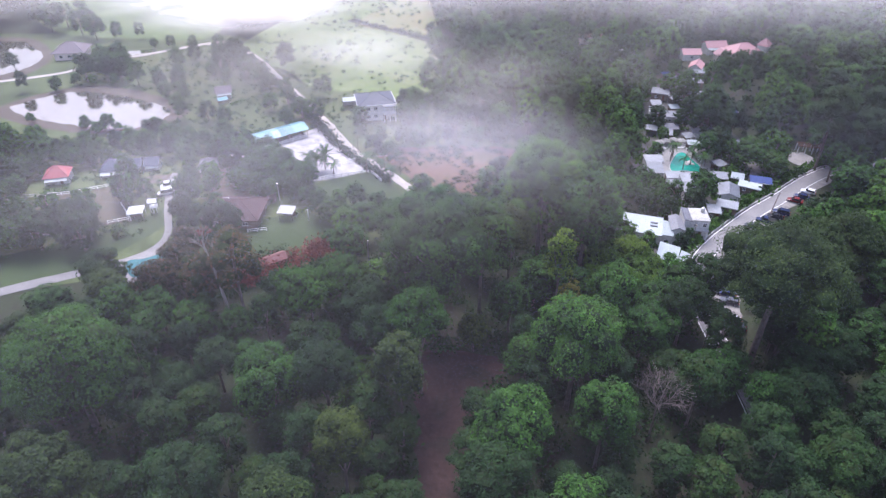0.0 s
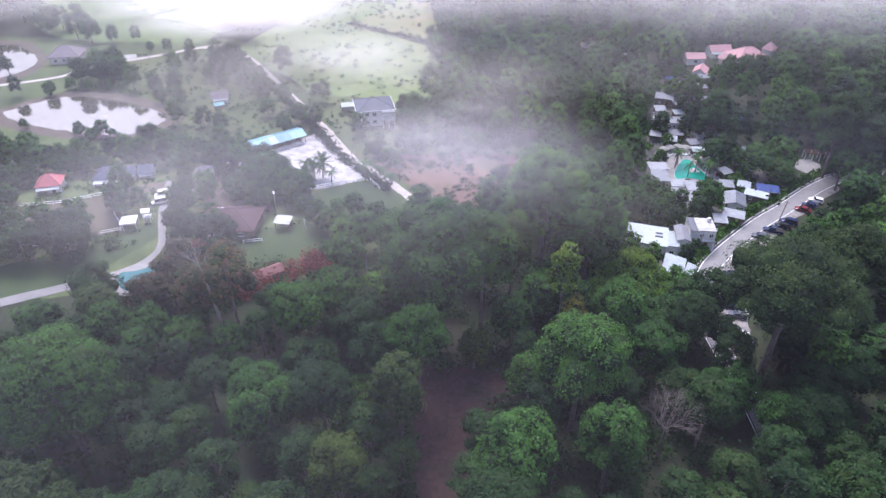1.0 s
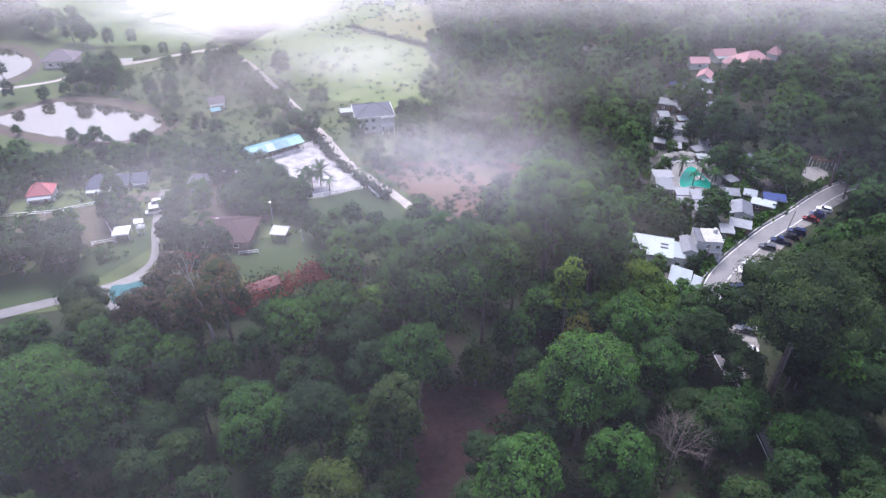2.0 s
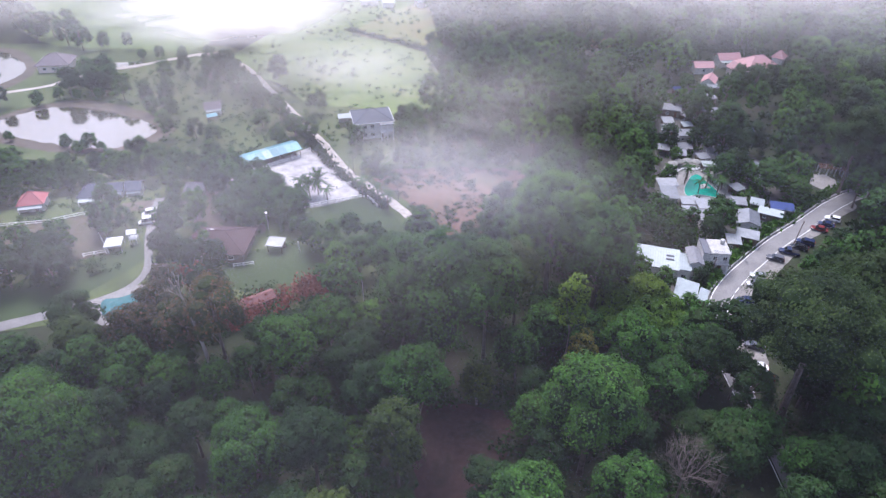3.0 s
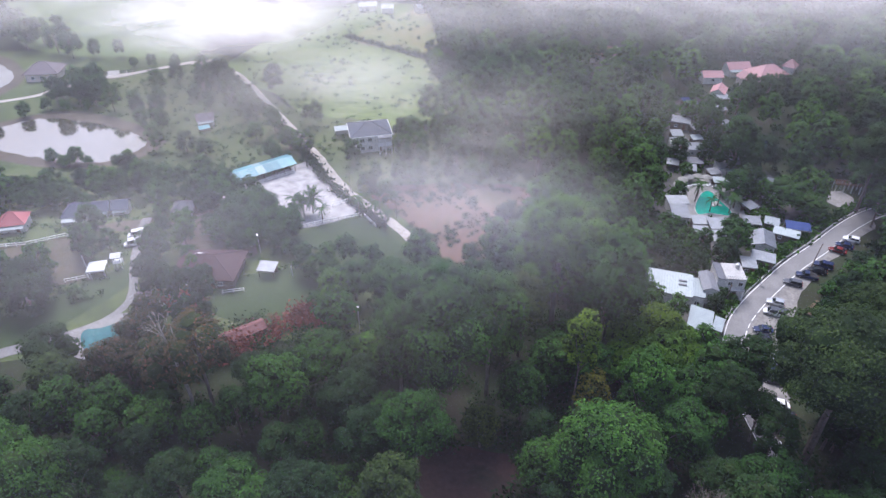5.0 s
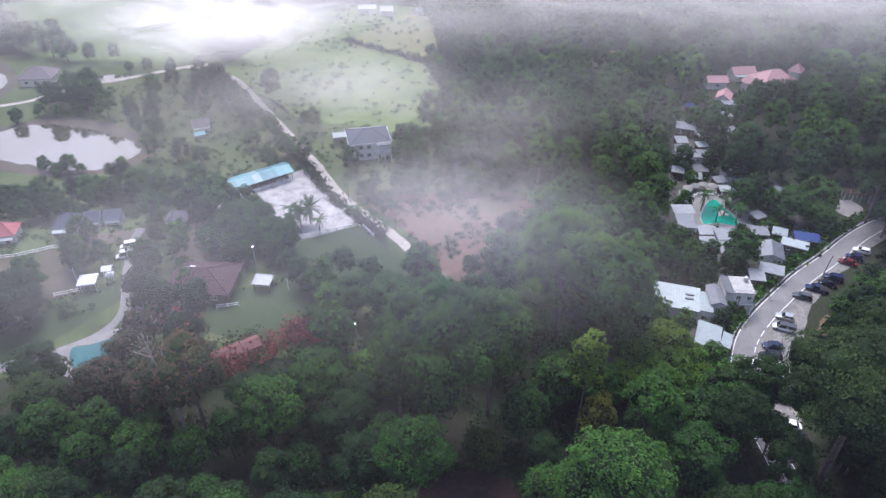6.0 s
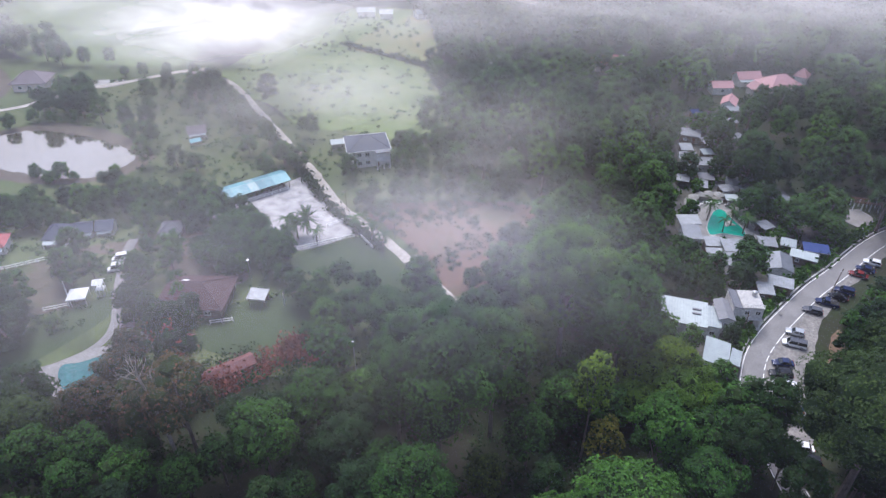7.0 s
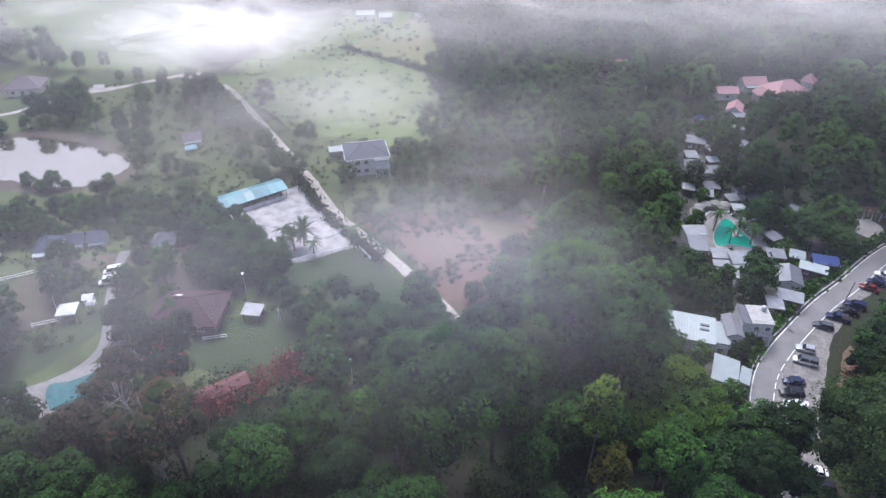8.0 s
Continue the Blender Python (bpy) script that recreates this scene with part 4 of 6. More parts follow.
def shrubs(name, spots, material, seed, label, size=1.0):
    rng = np.random.default_rng(seed)
    quads = []
    for sx, sy in spots:
        k, s = (50 if size > 2 else 24), size * rng.uniform(0.5, 1.3)
        leaf = 0.16 if size > 2 else 0.34
        d = rng.normal(size=(k, 3)) * (0.45, 0.45, 0.35) * s
        d[:, 2] = np.abs(d[:, 2]) + 0.25 * s
        n1 = rng.normal(size=(k, 3))
        n1 /= np.linalg.norm(n1, axis=1)[:, None]
        n2 = np.cross(n1, rng.normal(size=(k, 3)))
        n2 /= np.linalg.norm(n2, axis=1)[:, None]
        p = d + (sx, sy, land(sx, sy) + 0.1)
        quads.append(np.stack([p + n1 * leaf * s, p + n2 * leaf * 0.55 * s, p - n1 * leaf * s, p - n2 * leaf * 0.55 * s], 1).reshape(-1, 3))
    v = np.concatenate(quads)
    return tagged(new(name, mesh_of(name, v.tolist(), [tuple(range(i, i + 4)) for i in range(0, len(v), 4)], material)), label, "shrubs", kind="stuff")


rs = random.Random(5)
field_spots = []
while len(field_spots) < 320:
    q = (rs.uniform(-92, 2), rs.uniform(245, 400))
    if inside(FIELD, *q) and (noise.noise((q[0] * 0.05, q[1] * 0.05, 2)) > -0.1 or rs.random() < 0.3):
        field_spots.append(q)
shrubs("field_shrubs", field_spots, M_LEAF[2], 51, "young shrubs scattered over a green field", 1.1)
hedge_spots = [(p.x + rs.uniform(-0.8, 0.8), p.y + rs.uniform(-0.8, 0.8)) for p in rounded([Vector(q) for q in HEDGE], 60, closed=False)]
lane_hedge = [(q[0] - 2.6 + rs.uniform(-0.7, 0.5), q[1] - 1.5 + rs.uniform(-0.7, 0.7)) for q in rounded([Vector(q) for q in LANE[3:10]], 30, closed=False)]
shrubs("hedge", hedge_spots + lane_hedge, M_LEAF[0], 52, "dark straggling hedge along a field edge", 1.6)
scrub_spots = []
while len(scrub_spots) < 1500:
    q = (rs.uniform(-150, 60), rs.uniform(112, 300))
    if inside(FARM, *q) and not any(inside(p, *q) for p in OPEN) and not near_line(LANE_PTS, *q, 2.5):
        scrub_spots.append(q)
shrubs("meadow_scrub", scrub_spots, M_LEAF[1], 53, "tufts of weeds and scrub in rough grass", 0.9)
under = []
while len(under) < 1150:
    q = (rs.uniform(-110, 115), rs.uniform(46, 150))
    if abs(q[0]) < 0.75 * q[1] + 26 and not any(inside(p, *q) for p in OPEN) and not inside(ROADSIDE, *q) and not near_line(smooth_road, *q, 3.2) and not inside(FARM, *q):
        under.append(q)
hill = []
while len(hill) < 1500:
    q = (rs.uniform(-10, 190), rs.uniform(150, 300))
    if not any(inside(p, *q) for p in OPEN) and not inside(ROADSIDE, *q) and not near_line(smooth_road, *q, 4) and not inside(FARM, *q) and not any((q[0] - a) ** 2 + (q[1] - b) ** 2 < c * c for a, b, c in HOMES):
        hill.append(q)
shrubs("hillside_scrub", hill, M_LEAF[0], 55, "dark scrub under the trees of the hillside", 2.0)
yard_green = []
while len(yard_green) < 260:
    q = (rs.uniform(48, 106), rs.uniform(130, 256))
    if inside(YARD, *q) and not any(abs(q[0] - h[0]) < 3.6 and abs(q[1] - h[1]) < 3.6 for h in HUT_SPOTS) and not near_line(smooth_road, *q, 3.4) and not (70 < q[0] < 88 and 181 < q[1] < 206):
        yard_green.append(q)
road_edge = [(q[0] + rs.uniform(-0.6, 0.6), q[1] + rs.uniform(-0.6, 0.6)) for q in offset_line(smooth_road, -4.7)[6:46] for _ in range(3)]
shrubs("village_shrubs", yard_green + road_edge, M_LEAF[1], 56, "low green garden shrubs between village huts", 1.7)
bloom = [(rs.gauss(a, 1.9), rs.gauss(b, 1.6)) for a, b, k in ((-31, 136.5, 44), (-60.5, 140, 34), (-56.5, 137.5, 20), (-46.5, 124.5, 44), (-42, 128, 24), (-28, 139, 16), (-37, 131.5, 22)) for _ in range(k)]
shrubs("flowering_shrubs", bloom, M_BLOOM, 57, "red and pink flowering shrubs at a lawn edge", 2.2)
weeds = []
while len(weeds) < 240:
    q = (rs.uniform(-24, 28), rs.uniform(156, 205))
    if inside(BROWN, *q) and not near_line(LANE_PTS, *q, 3) and noise.noise((q[0] * 0.09, q[1] * 0.09, 7)) > (0.05 if inside(BROWN, q[0] * 1.16 - 0.6, (q[1] - 184) * 1.2 + 184) else -0.4):
        weeds.append(q)
shrubs("weeds", weeds, M_LEAF[3], 58, "sparse olive weeds creeping over bare earth", 0.9)
# darkest leaf colour again, standing for the shade between trunks
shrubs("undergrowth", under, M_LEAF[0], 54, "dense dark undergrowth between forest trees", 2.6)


# ---- buildings ----
def slab(bm, corners, thick):
    """A plate with the given upper corners."""
    n = (Vector(corners[1]) - Vector(corners[0])).cross(Vector(corners[2]) - Vector(corners[0])).normalized()
    if n.z < 0:
        n = -n
    top = [bm.verts.new(c) for c in corners]
    low = [bm.verts.new(Vector(c) - n * thick) for c in corners]
    k = len(corners)
    bm.faces.new(top)
    bm.faces.new(low[::-1])
    for i in range(k):
        bm.faces.new((top[i], low[i], low[(i + 1) % k], top[(i + 1) % k]))
    return bm


def roof_on(ob, kind, w, d, h, rise, over, material, sheets=0):
    """The roof of a building whose ridge runs along x."""
    x, y = w / 2 + over, d / 2 + over
    if kind == "mono":
        roof = part("roof", slab(bmesh.new(), [(-x, -y, h), (x, -y, h), (x, y, h + rise), (-x, y, h + rise)], 0.12), material, ob)
        part("fascia", boxed(-x, x, -y - 0.06, -y, h - 0.24, h - 0.02), M_STEEL, roof)
    elif kind == "gable":
        bm = bmesh.new()
        if sheets:
            roof = part("roof", boxed(-x, x, -0.12, 0.12, h + rise - 0.2, h + rise - 0.05), M_STEEL, ob)
            for i in range(sheets):
                a, b = -x + 2 * x * i / sheets + 0.012, -x + 2 * x * (i + 1) / sheets - 0.012
                for s in (-1, 1):
                    lift = 0.012 * (i % 2)
                    sh = part("roof_sheet", slab(bmesh.new(), [(a, s * y, h - rise * over / (d / 2) + lift), (b, s * y, h - rise * over / (d / 2) + lift), (b, 0, h + rise + lift), (a, 0, h + rise + lift)][::s], 0.06), material[(i * 7) % len(material)], roof)
        else:
            lo = h - rise * over / (d / 2)
            slab(bm, [(-x, -y, lo), (x, -y, lo), (x, 0, h + rise), (-x, 0, h + rise)], 0.1)
            slab(bm, [(x, y, lo), (-x, y, lo), (-x, 0, h + rise), (x, 0, h + rise)], 0.1)
            roof = part("roof", bm, material, ob)
        part("ridge_cap", slab(slab(bmesh.new(), [(-x, -0.3, h + rise - 0.03), (x, -0.3, h + rise - 0.03), (x, 0, h + rise + 0.05), (-x, 0, h + rise + 0.05)], 0.04),
                               [(x, 0.3, h + rise - 0.03), (-x, 0.3, h + rise - 0.03), (-x, 0, h + rise + 0.05), (x, 0, h + rise + 0.05)], 0.04), material[0] if sheets else material, roof)
    elif kind == "hip":
        r = max(0.0, x - y) if x > y else 0.15
        lo = h - 0.25
        a, b = (-max(r, 0.15), 0, h + rise), (max(r, 0.15), 0, h + rise)
        c = [(-x, -y, lo), (x, -y, lo), (x, y, lo), (-x, y, lo)]
        bm = bmesh.new()
        slab(bm, [c[0], c[1], b, a], 0.12)
        slab(bm, [c[1], c[2], b], 0.12)
        slab(bm, [c[2], c[3], a, b], 0.12)
        slab(bm, [c[3], c[0], a], 0.12)
        roof = part("roof", bm, material, ob)
        bm = bmesh.new()
        for p, q in ((c[0], a), (c[1], b), (c[2], b), (c[3], a), (a, b)):
            tube(bm, [Vector(p) + Vector((0, 0, 0.03)), Vector(q) + Vector((0, 0, 0.03))], (0.12, 0.12), 5)
        part("ridge_cap", bm, material, roof)
    else:
        roof = part("roof", boxed(-x, x, -y, y, h, h + 0.18, bevel=0.03), material, ob)
    return roof


def window(ob, side, at, z, w, h, half_w, half_d):
    """A window set on one wall (side s, n, e or w) with frame, sill and pane."""
    fr, pane, sill = bmesh.new(), bmesh.new(), bmesh.new()
    for a0, a1, z0, z1 in ((-w / 2, w / 2, -h / 2, -h / 2 + 0.08), (-w / 2, w / 2, h / 2 - 0.08, h / 2), (-w / 2, -w / 2 + 0.08, -h / 2 + 0.08, h / 2 - 0.08), (w / 2 - 0.08, w / 2, -h / 2 + 0.08, h / 2 - 0.08), (-0.03, 0.03, -h / 2 + 0.08, h / 2 - 0.08)):
        box(fr, a0, a1, -0.06, 0.02, z0, z1)
    box(pane, -w / 2 + 0.07, w / 2 - 0.07, -0.02, 0.0, -h / 2 + 0.07, h / 2 - 0.07)
    box(sill, -w / 2 - 0.08, w / 2 + 0.08, -0.16, 0.0, -h / 2 - 0.08, -h / 2 - 0.005)
    turn, x, y = {"s": (0, at, -half_d), "n": (180, at, half_d), "e": (90, half_w, at), "w": (270, -half_w, at)}[side]
    m = pose(x, y, z, 0, 0, turn)
    win = part("window", fr, M_WHITE, ob)
    win.matrix_basis = m
    part("pane", pane, M_GLASS, win)
    part("sill", sill, M_CONC, win)
    return win


def building(name, label, category, x, y, rot, w, d, h, roof="gable", rise=1.0, rmat=None, wmat=None, over=0.5, windows=(), door=None, group="", porch=0.0, open_sides=False, sheets=0, z=None, plinth=True):
    """A house, hut or shed: thick walls or posts, roof, windows, door and porch."""
    ob = root(name, x, y, rot, z, label, category, group)
    wmat = wmat or M_WALL
    if open_sides:
        nx = max(2, round(w / 3.5) + 1)
        for i in range(nx):
            for s in (-1, 1):
                px = -w / 2 + 0.1 + (w - 0.2) * i / (nx - 1)
                part("post", boxed(px - 0.09, px + 0.09, s * (d / 2 - 0.1) - 0.09, s * (d / 2 - 0.1) + 0.09, -0.3, h - 0.02), wmat, ob)
        part("back_wall", boxed(-w / 2, w / 2, d / 2 - 0.28, d / 2 - 0.22, -0.3, h * 0.55), wmat, ob)
    else:
        t = 0.18
        for nm, b in (("wall", (-w / 2, w / 2, -d / 2, -d / 2 + t)), ("wall", (-w / 2, w / 2, d / 2 - t, d / 2)), ("wall", (-w / 2, -w / 2 + t, -d / 2 + t, d / 2 - t)), ("wall", (w / 2 - t, w / 2, -d / 2 + t, d / 2 - t))):
            part(nm, boxed(*b, -0.4, h - 0.05), wmat, ob)
        if roof == "gable":
            bm = bmesh.new()
            for s in (-1, 1):
                v = [bm.verts.new(q) for q in ((s * w / 2, -d / 2, h - 0.05), (s * w / 2, d / 2, h - 0.05), (s * w / 2, 0, h + rise - 0.13), (s * (w / 2 - t), -d / 2, h - 0.05), (s * (w / 2 - t), d / 2, h - 0.05), (s * (w / 2 - t), 0, h + rise - 0.13))]
                for f in ((0, 1, 2), (3, 5, 4), (0, 3, 4, 1), (1, 4, 5, 2), (2, 5, 3, 0)):
                    bm.faces.new([v[i] for i in f])
            part("gable_wall", bm, wmat, ob)
        part("floor_slab", boxed(-w / 2 + t, w / 2 - t, -d / 2 + t, d / 2 - t, -0.1, 0.12), M_CONC, ob)
    roof_on(ob, roof, w, d, h, rise, over, rmat or M_ZINC, sheets)
    for side, at, zz, ww, hh in windows:
        window(ob, side, at, zz, ww, hh, w / 2, d / 2)
    if door:
        side, at = door
        turn, dx, dy = {"s": (0, at, -d / 2), "n": (180, at, d / 2), "e": (90, w / 2, at), "w": (270, -w / 2, at)}[side]
        dr = part("door", boxed(-0.45, 0.45, -0.05, 0.0, 0.12, 2.15), M_DOOR, ob)
        dr.matrix_basis = pose(dx, dy, 0, 0, 0, turn)
        part("handle", boxed(0.3, 0.36, -0.1, -0.05, 1.05, 1.15), M_STEEL, dr)
    if porch:
        pr = part("porch_roof", slab(bmesh.new(), [(-w / 2, -d / 2 - porch, h - 0.9), (w / 2, -d / 2 - porch, h - 0.9), (w / 2, -d / 2 - 0.02, h - 0.35), (-w / 2, -d / 2 - 0.02, h - 0.35)], 0.08), M_WHITE_ROOF, ob)
        for s in (-1, 1):
            part("porch_post", boxed(s * (w / 2 - 0.15) - 0.07, s * (w / 2 - 0.15) + 0.07, -d / 2 - porch + 0.1, -d / 2 - porch + 0.24, -0.3, h - 0.92), M_WHITE, pr)
    return ob


W2 = (("s", -1.2, 1.5, 1.0, 1.1), ("w", 0.3, 1.5, 1.0, 1.1))
VG = "village huts"
building("shop_house", "low house with a broad white metal roof and two skylight slots", "house", 54.2, 149.0, -17, 9.6, 7.0, 3.6, "mono", 0.7, M_WHITE_ROOF, windows=(("s", -2.5, 1.6, 1.2, 1.1), ("s", 1.5, 1.6, 1.2, 1.1)), door=("s", 3.2))
for i, sy in enumerate((-0.6, 0.8)):
    s = root("skylight", 54.2, 149, -17, 0, "narrow dark skylight strip on a white metal roof", "skylight", "roof skylights")
    part("strip", boxed(2.0, 3.9, sy, sy + 0.55, 4.02 + sy * 0.088, 4.2 + sy * 0.088), M_GREY_ROOF, s)
building("terrace_house", "white flat-roofed terrace beside a metal-roofed house", "terrace", 60.6, 147.4, -17, 3.2, 7.2, 3.4, "flat", 0, M_WHITE_ROOF, over=0.1, windows=(("s", 0, 1.6, 1.2, 1.1),))
building("white_hut", "roadside hut with a white sheet-metal roof", "hut", 57.8, 136.6, 66, 7.4, 4.6, 3.0, "mono", 0.5, M_WHITE_ROOF, over=0.3, windows=W2, door=("n", 1.0))
building("lean_to", "narrow lean-to with a pale sheet roof by the road", "shed", 61.6, 135.5, 63, 4.6, 1.7, 2.5, "mono", 0.3, M_WHITE_ROOF, M_TIMBER, over=0.2)
building("grey_house", "narrow pale house with a dark grey roof", "house", 63.4, 148.9, 82, 6.6, 3.2, 4.3, "gable", 0.6, M_GREY_ROOF, over=0.3, windows=(("w", 0.0, 2.6, 0.9, 1.1), ("s", 1.0, 2.4, 1.0, 1.1)))
two = building("two_storey_house", "white two-storey house with a roof terrace and railing", "house", 69.7, 150.8, -6, 4.6, 6.2, 5.6, "flat", 0, M_CONC, over=0.1,
               windows=(("s", -1.2, 4.3, 1.1, 1.2), ("s", 1.2, 4.3, 1.1, 1.2), ("e", 0.5, 4.3, 1.1, 1.2)), door=("s", 0.3))
rail = part("railing", boxed(-2.3, 2.3, -3.12, -3.06, 6.62, 6.7), M_WHITE, two)
for i in range(9):
    part("baluster", boxed(-2.3 + i * 0.565, -2.22 + i * 0.565, -3.12, -3.06, 5.78, 6.62), M_WHITE, rail)
part("water_tank", tube(bmesh.new(), [(1.2, 1.5, 5.78), (1.2, 1.5, 6.9), (1.2, 1.5, 7.1)], (0.55, 0.55, 0.2), 12), M_STEEL, two)
part("balcony", boxed(-2.4, 2.4, -4.0, -3.12, 2.75, 2.92), M_CONC, two)
for s in (-1, 1):
    part("column", boxed(s * 2.1 - 0.12, s * 2.1 + 0.12, -3.95, -3.71, -0.2, 2.75), M_WHITE, two)
building("grey_wing", "dark grey roofed wing joined to a white house", "house", 66.5, 151.2, 84, 6.4, 2.0, 5.4, "mono", 0.5, M_GREY_ROOF, over=0.1, windows=(("s", 0.5, 3.8, 0.9, 1.0),))
huts = [
    (67.5, 188.2, 0, 5.7, 3.8, 2.9, "mono", M_ZINC), (66.4, 182.0, -8, 4.6, 6.4, 2.8, "mono", M_ZINC), (70.9, 177.6, -5, 4.4, 3.5, 2.8, "mono", M_ZINC), (69.7, 172.9, -6, 3.8, 3.5, 2.6, "mono", M_ZINC),
    (74.8, 175.0, -3, 5.0, 4.8, 3.2, "mono", M_ZINC), (73.0, 169.7, 0, 3.3, 4.6, 2.8, "mono", M_ZINC), (85.2, 169.6, 70, 7.4, 6.2, 2.7, "gable", M_ZINC), (81.7, 160.9, -22, 5.6, 3.4, 2.6, "mono", M_ZINC),
    (77.0, 158.4, -8, 3.4, 3.8, 2.4, "mono", M_ZINC), (92.5, 172.2, -30, 6.4, 2.8, 2.5, "mono", M_WHITE_ROOF), (98.5, 196.8, 60, 8.6, 4.0, 2.7, "mono", M_ZINC),
    (82.4, 237.1, -18, 6.4, 4.6, 2.7, "mono", M_ZINC),
    (79.3, 230.4, 0, 3.6, 4.0, 2.6, "mono", M_ZINC), (77.9, 224.9, -6, 5.0, 5.0, 2.7, "gable", M_ZINC), (82.7, 220.5, -10, 5.0, 4.4, 2.7, "mono", M_ZINC), (88.0, 210.5, 80, 6.6, 3.0, 2.6, "mono", M_ZINC),
]
for x, yy, rot, ww, dd, hh, rf, mt in huts:
    building("hut", "small village hut with a dull silver metal roof" if mt is M_ZINC else "small hut with a pale rusting metal roof", "hut", x, yy, rot + random.uniform(-3, 3), ww * 0.93, dd * 0.9, hh + random.uniform(-0.3, 0.4), rf, 0.9 if rf == "gable" else 0.45, mt,
             random.choice([M_WALL, M_TIMBER, M_WALL]), over=0.35, windows=(("s", -ww * 0.2, 1.4, 0.9, 0.9),), door=("s", ww * 0.22), group=VG)
more = [(94.1, 242.2, -12, 4.0, 4.4), (86.5, 232.0, 10, 3.4, 3.6), (80.5, 213.2, -5, 4.2, 3.2), (84.4, 206.5, 12, 3.4, 3.0), (78.0, 209.0, -15, 3.0, 3.4), (92.0, 202.5, 40, 3.6, 3.0), (88.5, 246.5, -20, 3.6, 3.0), (96.5, 233.0, 20, 3.4, 3.4), (88.2, 186.5, 25, 3.4, 3.0), (85.6, 178.5, -10, 4.2, 3.4), (91.0, 178.0, -25, 3.4, 3.0)]
for x, yy, rot, ww, dd in more:
    building("shelter", "open-sided shelter with a patched metal roof", "shelter", x, yy, rot, ww, dd, 2.4, "mono", 0.35, random.choice([M_ZINC, M_ZINC, M_WHITE_ROOF, M_GREY_ROOF]), M_TIMBER, over=0.25, open_sides=True, group=VG)
building("thatched_hut", "poolside hut with a grey thatched hip roof", "hut", 84.8, 194.8, 8, 3.4, 3.4, 2.2, "hip", 1.5, M_THATCH, M_TIMBER, over=0.6, open_sides=True)
for x, yy, rot, ww, dd in ((97.2, 175.6, -16, 6.0, 3.4), (104.6, 221.5, 60, 6.5, 3.0), (103.0, 231.0, 20, 4.0, 3.0), (88.0, 249.5, 10, 3.6, 2.8)):
    building("tarpaulin_shelter", "sagging bright blue tarpaulin shelter on poles", "shelter", x, yy, rot, ww, dd, 2.3, "mono", 0.4, M_TARP, M_TIMBER, over=0.2, open_sides=True)
pink = "houses with pink roofs"
building("pink_house", "large house with faded pink hip roofs", "house", 125.0, 271.0, 12, 12.5, 9.4, 3.4, "hip", 3.0, M_PINK_ROOF, M_PINKWALL, windows=(("s", -3, 1.6, 1.4, 1.2), ("s", 0, 1.6, 1.4, 1.2), ("s", 3, 1.6, 1.4, 1.2)), door=("s", 1.5), group=pink)
building("pink_house", "wing with a faded pink gable roof", "house", 115.6, 266.5, 100, 6.0, 5.0, 3.0, "gable", 1.8, M_PINK_ROOF, M_PINKWALL, windows=(("w", 0, 1.5, 1.2, 1.1),), group=pink)
building("pink_house", "small house with a faded pink roof", "house", 115.5, 277.5, 5, 8.4, 5.4, 3.4, "gable", 1.6, M_PINK_ROOF, M_WALL, porch=1.6, windows=(("s", -1.5, 1.6, 1.0, 1.1), ("s", 1.5, 1.6, 1.0, 1.1)), group=pink)
building("pink_house", "steep-roofed outbuilding with pink tiles", "house", 137.5, 279.5, 50, 4.4, 4.0, 3.0, "hip", 2.4, M_PINK_ROOF, M_WALL, group=pink)
building("pink_house", "house with a red-pink metal roof", "house", 102.9, 269.6, 0, 7.0, 5.0, 3.0, "gable", 1.4, M_PINK_ROOF, M_WALL, windows=(("s", 0, 1.6, 1.2, 1.1),), group=pink)
building("pink_house", "low house with a red-pink gable roof", "house", 100.8, 254.8, 62, 6.4, 4.4, 2.8, "gable", 1.4, M_PINK_ROOF, M_WALL, group=pink)
building("red_house", "house with a red hip roof among trees", "house", 70.6, 311.9, 4, 12, 7, 3.2, "hip", 2.2, M_RED_ROOF, M_PINKWALL)
building("blue_grey_house", "house with a blue-grey roof in the woods", "house", 26.0, 318.0, 12, 11, 7, 3.2, "hip", 2.0, M_SLATE, M_WALL)
building("pale_house", "pale blue-roofed cottage among trees", "house", 81.8, 285.9, -20, 6, 5.5, 3.0, "gable", 1.6, M_SLATE, M_WALL)
for x, yy, rot, ww in ((-41, 391, 8, 9), (-30, 387, 0, 6), (-12, 388, 30, 6)):
    building("farm_shed", "white-walled shed at the far edge of the fields", "shed", x, yy, rot, ww, 5, 3.2, "gable", 1.4, M_WHITE_ROOF, M_WALL)

